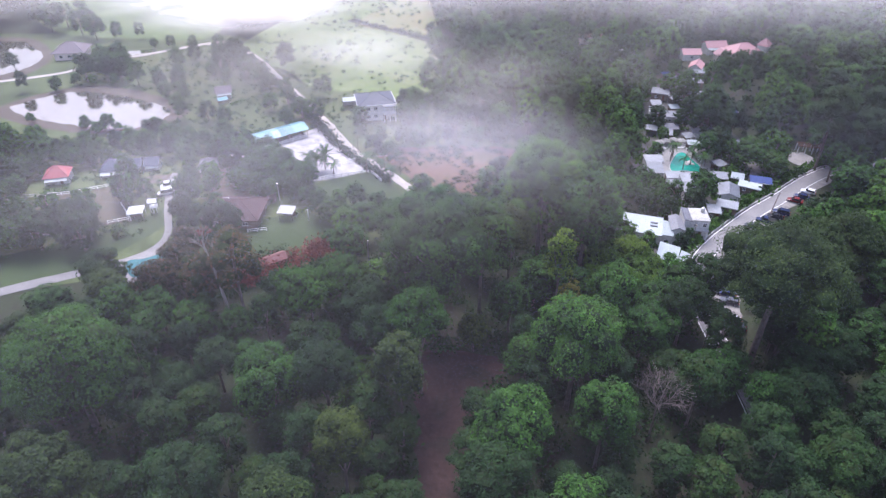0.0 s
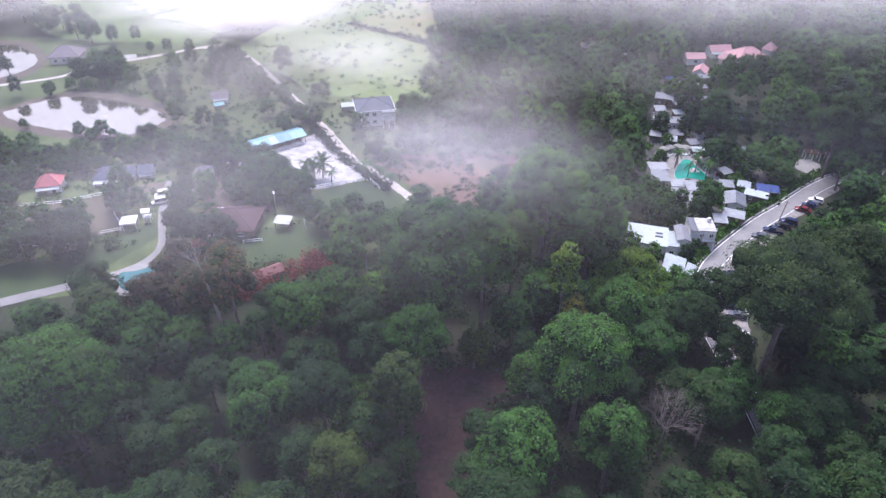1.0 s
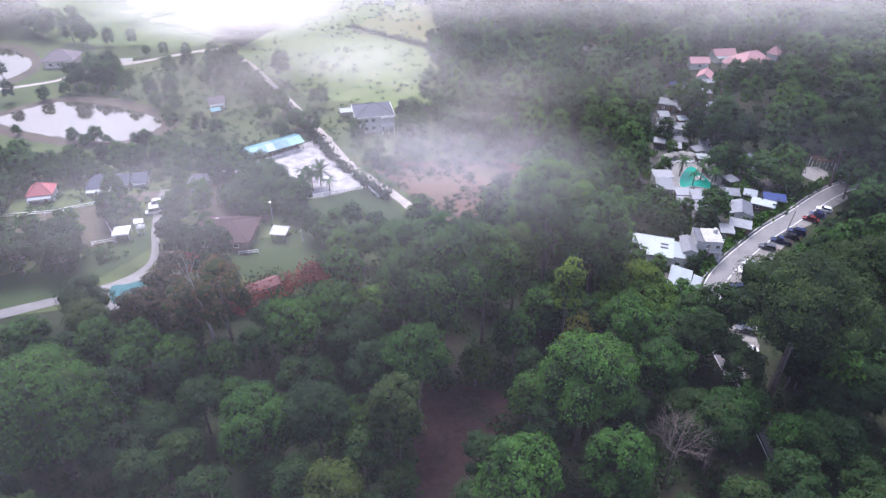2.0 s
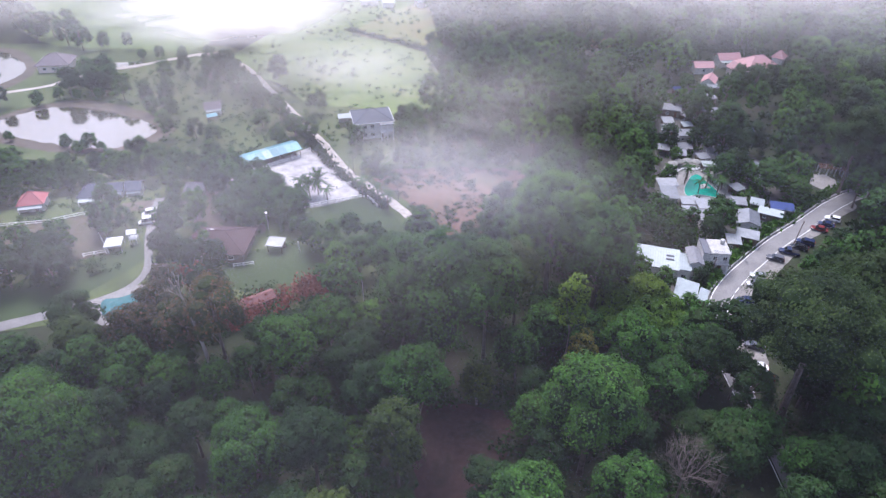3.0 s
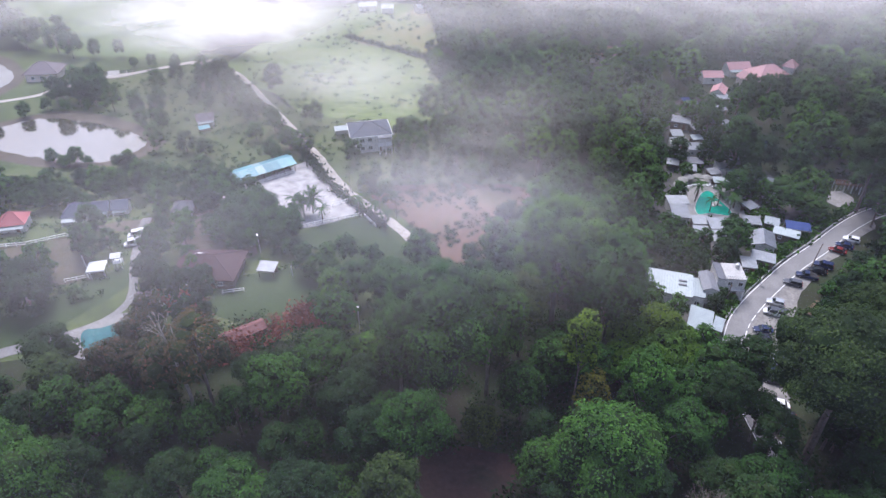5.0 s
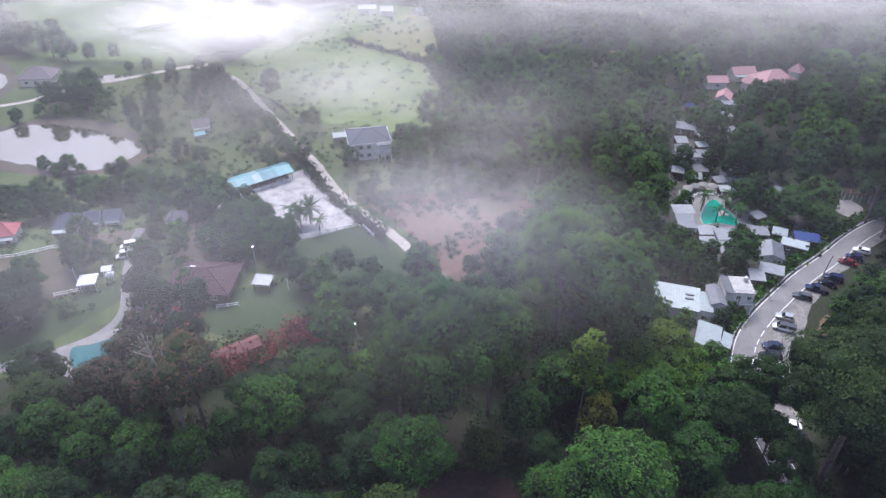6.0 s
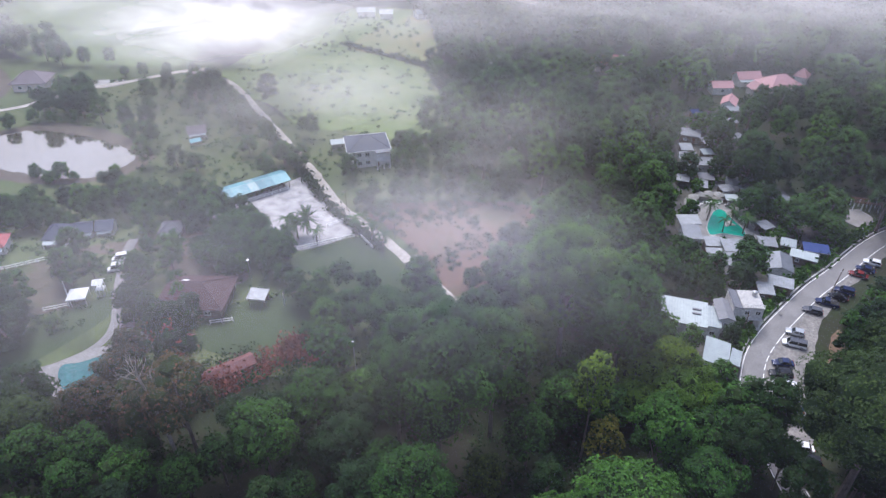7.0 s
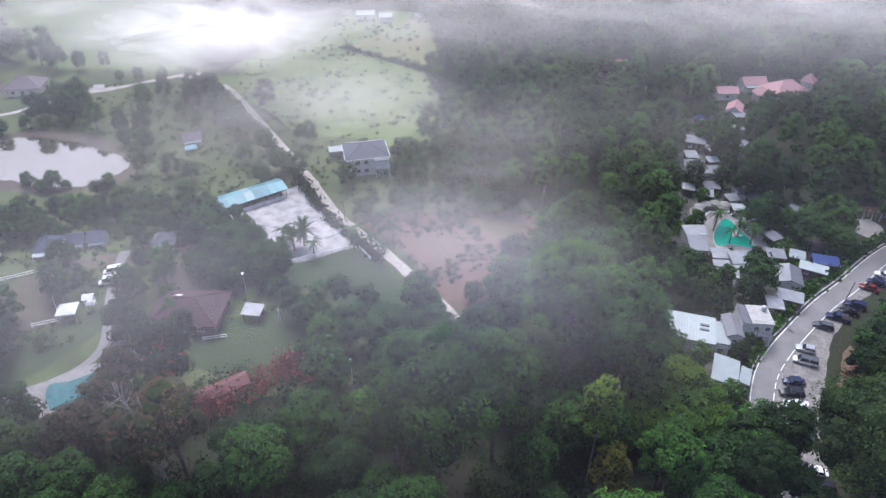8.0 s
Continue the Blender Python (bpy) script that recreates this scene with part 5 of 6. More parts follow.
# the farm
stable = building("stable", "long open stable with a turquoise metal roof", "stable", -61.3, 205.3, 35.6, 29.4, 6.8, 2.9, "gable", 1.0, [M_BLUE_ROOF, M_BLUE_OLD, M_BLUE_ROOF, M_BLUE_OLD, M_BLUE_PALE], M_TIMBER, over=0.5, open_sides=True, sheets=12)
for i in range(7):
    part("stall_wall", boxed(-13.2 + i * 4.4, -13.1 + i * 4.4, -3.1, 3.0, -0.2, 1.5), M_TIMBER, stable)
house = building("farmhouse", "pale two-storey farmhouse with a grey hip roof and columned porch", "house", -25.2, 229.6, 13, 12.6, 11.0, 6.3, "hip", 2.4, M_SLATE, M_PALEWALL, over=0.7,
                 windows=[("s", -3.2, 4.6, 1.4, 1.3), ("s", -0.6, 4.6, 1.4, 1.3), ("s", -3.2, 1.7, 1.4, 1.3), ("s", -0.6, 1.7, 1.4, 1.3), ("w", -2.5, 4.6, 1.4, 1.3), ("w", 0.3, 4.6, 1.4, 1.3), ("w", 3, 4.6, 1.4, 1.3), ("w", -2.5, 1.7, 1.4, 1.3), ("w", 1.8, 1.7, 1.4, 1.3)], door=("s", 2.6))
for gx0, gx1, gy0, gy1 in ((-7.05, 7.05, -6.33, -6.2), (-7.05, 7.05, 6.2, 6.33), (-7.13, -7.0, -6.2, 6.2), (7.0, 7.13, -6.2, 6.2)):
    part("gutter", boxed(gx0, gx1, gy0, gy1, 5.9, 6.12), M_WHITE, house, "white eaves gutter")
part("string_course", boxed(-6.36, 6.36, -5.56, -5.50, 2.95, 3.2), M_WHITE, house)
porch = part("porch_roof", boxed(1.9, 6.5, -8.0, -5.52, 5.8, 5.98), M_GREY_ROOF, house)
part("balcony", boxed(1.9, 6.5, -8.0, -5.52, 2.9, 3.08), M_WHITE, house)
for cx in (2.15, 4.2, 6.25):
    part("column", tube(bmesh.new(), [(cx, -7.8, -0.2), (cx, -7.8, 5.8)], (0.17, 0.15), 10), M_WHITE, porch)
building("carport", "white flat canopy behind the farmhouse", "carport", -35.0, 236.5, 13, 6.0, 3.2, 3.0, "mono", 0.2, M_WHITE_ROOF, M_STEEL, over=0.2, open_sides=True)
hall = building("hall", "large low hall with a dark maroon hip roof", "hall", -56.3, 151.0, -2, 14.0, 10.5, 3.4, "hip", 2.7, M_MAROON, M_TIMBER, over=0.9, windows=(("s", -4, 1.6, 1.4, 1.1), ("s", 0, 1.6, 1.4, 1.1), ("s", 4, 1.6, 1.4, 1.1)), door=("s", 2))
part("roof_panel", slab(bmesh.new(), [(-3.2, 2.2, 5.05), (-1.7, 2.2, 5.05), (-1.7, 0.9, 5.75), (-3.2, 0.9, 5.75)], 0.05), M_WHITE, hall, "white translucent roof panel")
building("cottage", "small cottage with a red gable roof and porch", "cottage", -114.6, 172.0, 14, 6.2, 5.4, 2.9, "hip", 2.3, M_RED_ROOF, M_WALL, porch=1.5, windows=(("s", -1.2, 1.6, 1.0, 1.1),), door=("s", 1.2))
building("cottage", "cottage with a slate-blue roof and white porch", "cottage", -100.6, 177.5, 8, 5.6, 6.0, 2.9, "hip", 2.4, M_SLATE, M_WALL, porch=1.7, windows=(("s", -1.2, 1.6, 1.0, 1.1),), door=("s", 1.0))
building("cottage", "little cottage with a slate roof and pale front", "cottage", -95.4, 181.2, 10, 3.6, 4.2, 2.6, "gable", 1.4, M_SLATE, M_WALL, porch=1.0)
building("cottage", "little cottage with a slate roof and timber front", "cottage", -90.6, 182.4, 10, 3.8, 4.2, 2.6, "gable", 1.4, M_SLATE, M_WALL, porch=1.0)
building("cottage", "grey-roofed cottage at the edge of the yard", "cottage", -72.6, 181.2, 8, 5.0, 4.4, 2.6, "hip", 1.6, M_GREY_ROOF, M_TIMBER, porch=1.0)
building("garden_hut", "small grey-roofed open hut on the lawn edge", "hut", -42.4, 151.0, -8, 3.8, 2.8, 2.5, "mono", 0.5, M_ZINC, M_TIMBER, over=0.3, open_sides=True)
building("barn", "low barn with a red metal roof under trees", "barn", -43.4, 129.0, 34, 9.5, 2.8, 1.9, "gable", 0.7, M_BARN, M_TIMBER)
GARDEN_POOL = [(-78.4, 130.6), (-74.5, 131.9), (-70.6, 134.2), (-68.6, 130), (-70.4, 126), (-75, 124.6)]
patch("pool_paving", [(-81, 130), (-76, 134.4), (-69.5, 137), (-66.6, 131), (-68.5, 124.5), (-76, 122.6)], M_DECK, 0.2, "pale paving round a turquoise garden pool", "paving", ragged=0.3)
patch("garden_pool", GARDEN_POOL, M_TEAL_WATER, 0.27, "small turquoise pool beside a pale drive", "pool", ragged=0.2)
building("pond_house", "house with a dull purple-grey hip roof by the ponds", "house", -167.0, 292.5, 8, 12.5, 10, 3.6, "hip", 3.2, M_PLUM, M_PINKWALL, over=0.9, windows=(("s", -3.5, 1.7, 1.4, 1.2), ("s", 0, 1.7, 1.4, 1.2), ("s", 3.5, 1.7, 1.4, 1.2)))
building("field_hut", "dark-roofed field hut with a white striped gable", "hut", -86.5, 246.5, 20, 5.4, 4.2, 2.6, "gable", 1.6, M_PLUM, M_WALL, porch=1.2)
building("tarpaulin_shelter", "low teal tarpaulin beside a field hut", "shelter", -85.2, 240.3, 30, 3.6, 2.4, 1.5, "mono", 0.3, M_BLUE_ROOF, M_TIMBER, over=0.1, open_sides=True)


def gazebo(x, yy, rot, label):
    ob = root("gazebo", x, yy, rot, label=label, category="gazebo")
    for sx in (-1.9, 1.9):
        for sy in (-1.9, 1.9):
            part("post", boxed(sx - 0.05, sx + 0.05, sy - 0.05, sy + 0.05, -0.1, 2.4), M_WHITE, ob)
    bm = bmesh.new()
    c = [(-2.1, -2.1, 2.4), (2.1, -2.1, 2.4), (2.1, 2.1, 2.4), (-2.1, 2.1, 2.4)]
    for i in range(4):
        slab(bm, [c[i], c[(i + 1) % 4], (0, 0, 3.5)], 0.04)
    can = part("canopy", bm, M_WHITE, ob)
    part("valance", boxed(-2.12, 2.12, -2.14, -2.1, 2.1, 2.42), M_WHITE, can)
    part("table", boxed(-1.2, 1.2, -0.5, 0.5, 0.7, 0.76), M_TIMBER, ob)
    for sx in (-1, 1):
        part("table_leg", boxed(sx - 0.05, sx + 0.05, -0.4, 0.4, -0.1, 0.7), M_TIMBER, ob)
    return ob


gazebo(-83.6, 151.4, 12, "square white gazebo tent on grass")
tw = root("lookout_tower", -79.8, 154.2, 10, label="small white timber lookout tower with a ladder", category="tower")
for sx in (-0.8, 0.8):
    for sy in (-0.8, 0.8):
        part("leg", boxed(sx - 0.07, sx + 0.07, sy - 0.07, sy + 0.07, -0.2, 3.6), M_WHITE, tw)
deck = part("deck", boxed(-1, 1, -1, 1, 1.7, 1.8), M_WHITE, tw)
part("guard_rail", boxed(-1, 1, -1.0, -0.94, 2.5, 2.6), M_WHITE, deck)
part("roof", slab(slab(bmesh.new(), [(-1.2, -1.2, 3.5), (1.2, -1.2, 3.5), (1.2, 0, 4.2), (-1.2, 0, 4.2)], 0.06), [(1.2, 1.2, 3.5), (-1.2, 1.2, 3.5), (-1.2, 0, 4.2), (1.2, 0, 4.2)], 0.06), M_WHITE, tw)
for i in range(5):
    part("rung", boxed(-0.25, 0.25, -1.3 + i * 0.06, -1.25 + i * 0.06, 0.3 + i * 0.33, 0.35 + i * 0.33), M_WHITE, tw)


# ---- fences, poles, pool things ----
def fence(points, label, height=1.25, rails=2, gap=2.5, thick=0.06, solid=False):
    ob = root("fence", *points[0], 0, 0.0, label, "fence")
    o = Vector((*points[0], 0))
    for a, b in zip(points, points[1:]):
        a, b = Vector(a), Vector(b)
        k = max(1, round((b - a).length / gap))
        for i in range(k + 1):
            p = a.lerp(b, i / k)
            z = land(*p)
            part("post", boxed(p.x - o.x - thick, p.x - o.x + thick, p.y - o.y - thick, p.y - o.y + thick, z - 0.3, z + height), M_WHITE, ob)
        for i in range(k):
            p, q = a.lerp(b, i / k), a.lerp(b, (i + 1) / k)
            for r in range(rails):
                hz = height * (0.92 - 0.45 * r)
                bm = tube(bmesh.new(), [(p.x - o.x, p.y - o.y, land(*p) + hz), (q.x - o.x, q.y - o.y, land(*q) + hz)], (thick * 1.1, thick * 1.1), 4)
                part("rail", bm, M_WHITE, ob)
    return ob


fence([(-69.5, 193.6), (-58.2, 201.9), (-47.6, 209.6)], "white rail fence in front of the stable", rails=2, thick=0.09)
fence([(-38.8, 171.2), (-31.2, 177.4), (-23.6, 183.3)], "white double rail fence at the corner of the arena", thick=0.1)
fence([(-22.6, 182.8), (-19.2, 178.2)], "short white double rail fence by the lane", thick=0.1)
fence([(-32.1, 186.7), (-28.4, 190.8)], "white rail gate between arena and lane", thick=0.09)
fence([(-124, 160.4), (-107.3, 163.2), (-96.6, 168.4), (-93.6, 163.6)], "white rail fence round the paddock", thick=0.08)
fence([(-90.2, 157.2), (-84.6, 149.4)], "low white fence beside a gazebo", thick=0.08)
fence([(-85.3, 149.6), (-90.2, 147.8)], "low white rail at the paddock end", thick=0.07)
fence([(-103.1, 142.5), (-107.2, 141.2), (-112.2, 150.2)], "white rail fence at the paddock corner", thick=0.08)
fence([(-51.5, 143.6), (-46.8, 144.6)], "short white rail in front of the hall", thick=0.07)
post = root("marker_post", -36.6, 150.4, label="tall white marker post on the lawn edge", category="post")
part("shaft", tube(bmesh.new(), [(0, 0, -0.2), (0, 0, 3.2)], (0.14, 0.12), 8), M_WHITE, post)
part("cap", tube(bmesh.new(), [(0, 0, 3.2), (0, 0, 3.5)], (0.2, 0.05), 8), M_WHITE, post)


def utility_pole(x, yy, h, rot, lean=0.0):
    ob = root("utility_pole", x, yy, rot, label="slim concrete utility pole with a crossarm", category="pole", group="poles along the lane")
    part("shaft", tube(bmesh.new(), [(0, 0, -0.5), (lean * h, 0, h)], (0.16, 0.09), 8), M_TIMBER, ob)
    arm = part("crossarm", boxed(lean * h - 0.9, lean * h + 0.9, -0.06, 0.06, h - 0.7, h - 0.58), M_TIMBER, ob)
    for i in (-0.8, 0, 0.8):
        part("insulator", tube(bmesh.new(), [(lean * h + i, 0, h - 0.58), (lean * h + i, 0, h - 0.4)], (0.06, 0.04), 6), M_WHITE, arm)
    return ob


for px, py, ph in ((-28.3, 197.6, 7), (-6.6, 166.1, 8), (-13.5, 183, 7), (-4.0, 160, 6), (-18.5, 185, 6)):
    utility_pole(px, py, ph, 30)
utility_pole(94.5, 160.2, 6.5, 40, 0.28)
utility_pole(67.2, 145.4, 6, 40)


def palm(x, yy, h, size=1.0, fan=False, label="slender coconut palm with arching fronds", name="palm_tree", category="palm tree", group="palms"):
    ob = root(name, x, yy, random.uniform(0, 360), label=label, category=category, group=group)
    bend = random.uniform(-0.5, 0.5)
    part("trunk", tube(bmesh.new(), [(0, 0, -0.3), (bend * 0.3, 0, h * 0.5), (bend, 0, h)], (0.2, 0.15, 0.12), 8), M_BARK, ob)
    verts, faces = [], []
    n = 9
    for i in range(n):
        u = i / n
        rx, rz = 2.7 * size * u, (1.0 * u - 2.3 * u * u) * size * (0.6 if fan else 1.0)
        wd = 0.62 * size * math.sin(math.pi * (u * 0.8 + 0.18))
        for s in (-1, 1):
            k = len(verts)
            verts += [(rx, 0, rz), (rx + 0.28 * size, 0, rz - 0.02), (rx + 0.45 * size, s * wd, rz - 0.3 * wd)]
            faces.append((k, k + 1, k + 2) if s > 0 else (k, k + 2, k + 1))
    fr = mesh_of("frond", verts, faces, M_LEAF[1])
    for i in range(34 if fan else 15):
        f = new("frond", fr)
        f.parent = ob
        f.matrix_basis = pose(bend, 0, h, 0, random.uniform(-65 if fan else -40, 38), i * 137.5)
    return ob


palm(-24.0, 182.6, 6.5, 1.0)
palm(-19.6, 182.2, 5.5, 0.9)
palm(-16.4, 178.2, 5.2, 0.9)
palm(-36.8, 181.5, 5.2, 1.35, True, "stout fan palm with a round head of fronds")
palm(-38.6, 178.4, 4.6, 1.2, True, "stout fan palm with a round head of fronds")
palm(-33.2, 176.0, 5.0, 0.9)
palm(-41.5, 180.5, 5.5, 1.1)
for bx, by, bh in ((74.6, 192.4, 5.5), (84.6, 188.6, 4.8), (82.2, 185.6, 5.2), (76.2, 195.4, 5.0)):
    palm(bx, by, bh, 0.95)
for bx, by, bh in ((-57.4, 93.3, 2.2), (-62, 96, 1.8), (-64.5, 96.8, 2.5), (-75.5, 106, 2.0), (-54, 91, 1.6)):
    palm(bx, by, bh, 1.25, label="low banana plant with broad splayed leaves", name="banana_plant", category="banana plant", group="banana plants")
palm(80.2, 189.5, 5.0, 0.9)
palm(77.0, 186.6, 4.5, 0.8)
palm(82.5, 194.5, 5.0, 0.9)

POOL = [(75, 192.2), (78.3, 197.3), (81, 197.9), (82.2, 192.5), (83.3, 187.5), (82.1, 184.1), (77, 185.4), (73.3, 184.8), (73.2, 188)]
patch("pool_deck", [(71.5, 193), (72, 204), (83, 205), (87, 196), (86, 183), (78, 182), (71, 182.5)], M_DECK, 0.13, "pale paved deck round the swimming pool", "paving", ragged=0.4)
patch("swimming_pool", POOL, M_POOL, 0.2, "emerald green swimming pool with a curving edge", "pool", ragged=0.25)
rim = rounded([Vector(p) for p in POOL], 6)
bm = bmesh.new()
tube(bm, [(p.x, p.y, land(p.x, p.y) + 0.2) for p in rim + rim[:1]], [0.16] * (len(rim) + 1), 6)
coping = part("pool_coping", bm, M_CONC, None)
tagged(coping, "white rounded coping along the pool edge", "coping", kind="structure")


def parasol(x, yy):
    ob = root("parasol", x, yy, random.uniform(0, 45), label="grey thatched beach parasol beside the pool", category="parasol", group="parasols by the pool")
    part("pole", tube(bmesh.new(), [(0, 0, -0.1), (0, 0, 2.5)], (0.05, 0.05), 6), M_TIMBER, ob)
    bm = bmesh.new()
    k = 10
    for r0, z0, r1, z1 in ((1.6, 1.95, 0.85, 2.35), (0.95, 2.33, 0.03, 2.75)):
        a = [bm.verts.new((r0 * math.cos(6.2832 * i / k), r0 * math.sin(6.2832 * i / k), z0 + 0.05 * (i % 2))) for i in range(k)]
        b = [bm.verts.new((r1 * math.cos(6.2832 * i / k), r1 * math.sin(6.2832 * i / k), z1)) for i in range(k)]
        for i in range(k):
            bm.faces.new((a[i], a[(i + 1) % k], b[(i + 1) % k], b[i]))
    part("canopy", bm, M_THATCH, ob)
    return ob


def lounger(x, yy, rot):
    ob = root("sun_lounger", x, yy, rot, land(x, yy) + 0.12, "white plastic sun lounger beside the pool", "lounger", "loungers by the pool")
    part("seat", boxed(-0.3, 0.3, -0.9, 0.4, 0.3, 0.38, bevel=0.02), M_WHITE, ob)
    part("backrest", slab(bmesh.new(), [(-0.3, 0.42, 0.38), (0.3, 0.42, 0.38), (0.3, 0.95, 0.75), (-0.3, 0.95, 0.75)], 0.06), M_WHITE, ob)
    for lx in (-0.25, 0.25):
        for ly in (-0.8, 0.3):
            part("leg", boxed(lx - 0.03, lx + 0.03, ly - 0.03, ly + 0.03, 0, 0.3), M_WHITE, ob)
    return ob


for px, py in ((72.6, 199.6), (73.6, 202.4), (76.0, 203.8), (78.8, 204.3), (81.4, 203.6)):
    parasol(px, py)
for i, (px, py) in enumerate(((72.0, 196.6), (72.9, 197.4), (74.3, 200.2), (75.2, 201.0), (77.2, 201.6), (78.2, 201.8), (80.2, 201.4), (81.2, 201.2), (83.0, 200.6), (84.2, 193.0), (84.6, 191.6))):
    lounger(px, py, 200 + i * 13)


# ---- vehicles ----
def car(x, yy, rot, paint, label, length=4.4, width=1.78, height=1.5, style="suv", roof_paint=None, name="car", category="car"):
    """A parked car, nose along +x: lofted body, glazed cabin, roof, wheels, lamps, bumpers."""
    ob = root(name, x, yy, rot, land(x, yy) + 0.2 * (0 if style else 1) + 0.1, label, category, "parked vehicles")
    L, W, H = length, width, height
    bon = {"suv": 0.95, "sedan": 0.85, "van": 0.98, "pickup": 1.0}[style]
    secs = [(-L / 2, 0.42, 0.72, 0.80), (-L / 2 + 0.12, 0.30, bon - 0.05, 0.93), (-L / 4, 0.26, bon, 1.0), (L / 8, 0.26, bon, 1.0), (L / 2 - 0.7, 0.28, bon - 0.1, 0.97), (L / 2 - 0.12, 0.32, bon - 0.24, 0.88), (L / 2, 0.42, 0.62, 0.72)]
    bm = bmesh.new()
    rings = []
    for sx, z0, z1, k in secs:
        hw = W / 2 * k
        rings.append([bm.verts.new((sx, a * hw, z)) for a, z in ((-0.9, z0), (-1, z0 + 0.15), (-1, (z0 + z1) / 2 + 0.08), (-0.94, z1 - 0.04), (-0.8, z1), (0.8, z1), (0.94, z1 - 0.04), (1, (z0 + z1) / 2 + 0.08), (1, z0 + 0.15), (0.9, z0))])
    for r0, r1 in zip(rings, rings[1:]):
        for i in range(10):
            bm.faces.new((r0[i], r0[(i + 1) % 10], r1[(i + 1) % 10], r1[i]))
    bm.faces.new(rings[0])
    bm.faces.new(rings[-1][::-1])
    body = part("body", bm, paint, ob)
    c0, c1, r0, r1 = {"suv": (-L / 2 + 0.15, L / 2 - 1.25, -L / 2 + 0.45, L / 2 - 1.95), "sedan": (-L / 2 + 0.55, L / 2 - 1.2, -L / 2 + 1.2, L / 2 - 1.95), "van": (-L / 2 + 0.06, L / 2 - 0.75, -L / 2 + 0.2, L / 2 - 1.35), "pickup": (-0.5, L / 2 - 1.3, -0.3, L / 2 - 1.95)}[style]
    bm = bmesh.new()
    lo = [bm.verts.new(q) for q in ((c0, -W * 0.46, bon - 0.02), (c1, -W * 0.46, bon - 0.02), (c1, W * 0.46, bon - 0.02), (c0, W * 0.46, bon - 0.02))]
    hi = [bm.verts.new(q) for q in ((r0, -W * 0.39, H - 0.07), (r1, -W * 0.39, H - 0.07), (r1, W * 0.39, H - 0.07), (r0, W * 0.39, H - 0.07))]
    for i in range(4):
        bm.faces.new((lo[i], lo[(i + 1) % 4], hi[(i + 1) % 4], hi[i]))
    bm.faces.new(hi)
    bm.faces.new(lo[::-1])
    cabin = part("windows", bm, M_GLASS, body, "dark tinted glazing")
    bm = boxed(r0 - 0.06, r1 + 0.1, -W * 0.41, W * 0.41, H - 0.08, H, bevel=0.035)
    part("roof", bm, roof_paint or paint, body)
    bm = bmesh.new()
    for s in (-1, 1):
        for fx in ([(r1, c1), (r0, c0)] + ([((r0 + r1) / 2, (c0 + c1) / 2)] if style != "pickup" else [])):
            tube(bm, [(fx[1], s * W * 0.465, bon - 0.03), (fx[0], s * W * 0.4, H - 0.06)], (0.045, 0.04), 4)
    part("pillars", bm, paint, body)
    for s in (-1, 1):
        part("headlight", boxed(L / 2 - 0.16, L / 2 - 0.02, s * W * 0.32 - 0.15, s * W * 0.32 + 0.15, 0.58, 0.7), M_LAMP, body)
        part("tail_light", boxed(-L / 2 - 0.01, -L / 2 + 0.12, s * W * 0.36 - 0.11, s * W * 0.36 + 0.11, 0.68, 0.84), M_TAIL, body)
        part("mirror", boxed(c1 - 0.35, c1 - 0.2, s * W * 0.55 - 0.09, s * W * 0.55 + 0.09, bon + 0.02, bon + 0.16), paint, body)
        for wx in (-L * 0.3, L * 0.31):
            wh = part("wheel", tube(bmesh.new(), [(wx, s * (W / 2 - 0.2), 0.33), (wx, s * (W / 2 + 0.02), 0.33)], (0.33, 0.33), 14), M_RUBBER, ob)
            part("rim", tube(bmesh.new(), [(wx, s * (W / 2 + 0.015), 0.33), (wx, s * (W / 2 + 0.035), 0.33)], (0.21, 0.19), 10), M_RIM, wh)
    part("bumper", boxed(L / 2 - 0.08, L / 2 + 0.05, -W * 0.38, W * 0.38, 0.36, 0.52, bevel=0.03), M_RUBBER if style == "pickup" else paint, body)
    if style == "pickup":
        part("tonneau", boxed(-L / 2 + 0.15, -0.55, -W * 0.42, W * 0.42, bon - 0.01, bon + 0.05), M_RUBBER, body)
    return ob


P_WHITE, P_SILVER = mat_plain("car_white", (0.75, 0.76, 0.77), 0.2, vary=0.05), mat_plain("car_silver", (0.5, 0.52, 0.54), 0.25, 0.5, vary=0.05)
P_BLACK, P_NAVY = mat_plain("car_black", (0.015, 0.016, 0.02), 0.2, vary=0.05), mat_plain("car_navy", (0.02, 0.03, 0.08), 0.2, vary=0.05)
P_RED, P_GREY = mat_plain("car_red", (0.14, 0.02, 0.02), 0.25, vary=0.05), mat_plain("car_grey", (0.08, 0.085, 0.1), 0.25, vary=0.05)
car(79.0, 145.3, 156, P_SILVER, "silver hatchback parked on the gravel verge", 4.0, style="suv")
car(77.3, 141.6, 158, P_WHITE, "white people carrier with a dark roof on the verge", 4.9, 1.85, 1.75, "van", P_GREY)
car(72.3, 135.8, 172, P_NAVY, "dark navy saloon parked on the verge", 4.4, style="sedan", height=1.45)
car(70.5, 132.6, 170, P_BLACK, "black sport utility car parked on the verge", 4.8, 1.9, 1.75)
car(69.9, 129.2, 161, P_WHITE, "white sport utility car parked on the verge", 4.7, 1.85, 1.65)
car(69.5, 126.2, 158, P_SILVER, "silver-white hatchback with dark windows on the verge", 4.5, 1.8, 1.5)
car(68.7, 123.4, 157, P_NAVY, "dark blue car parked under overhanging trees", 4.5, style="sedan", height=1.45)
car(68.4, 120.4, 156, P_GREY, "dark grey car parked under trees", 4.4)
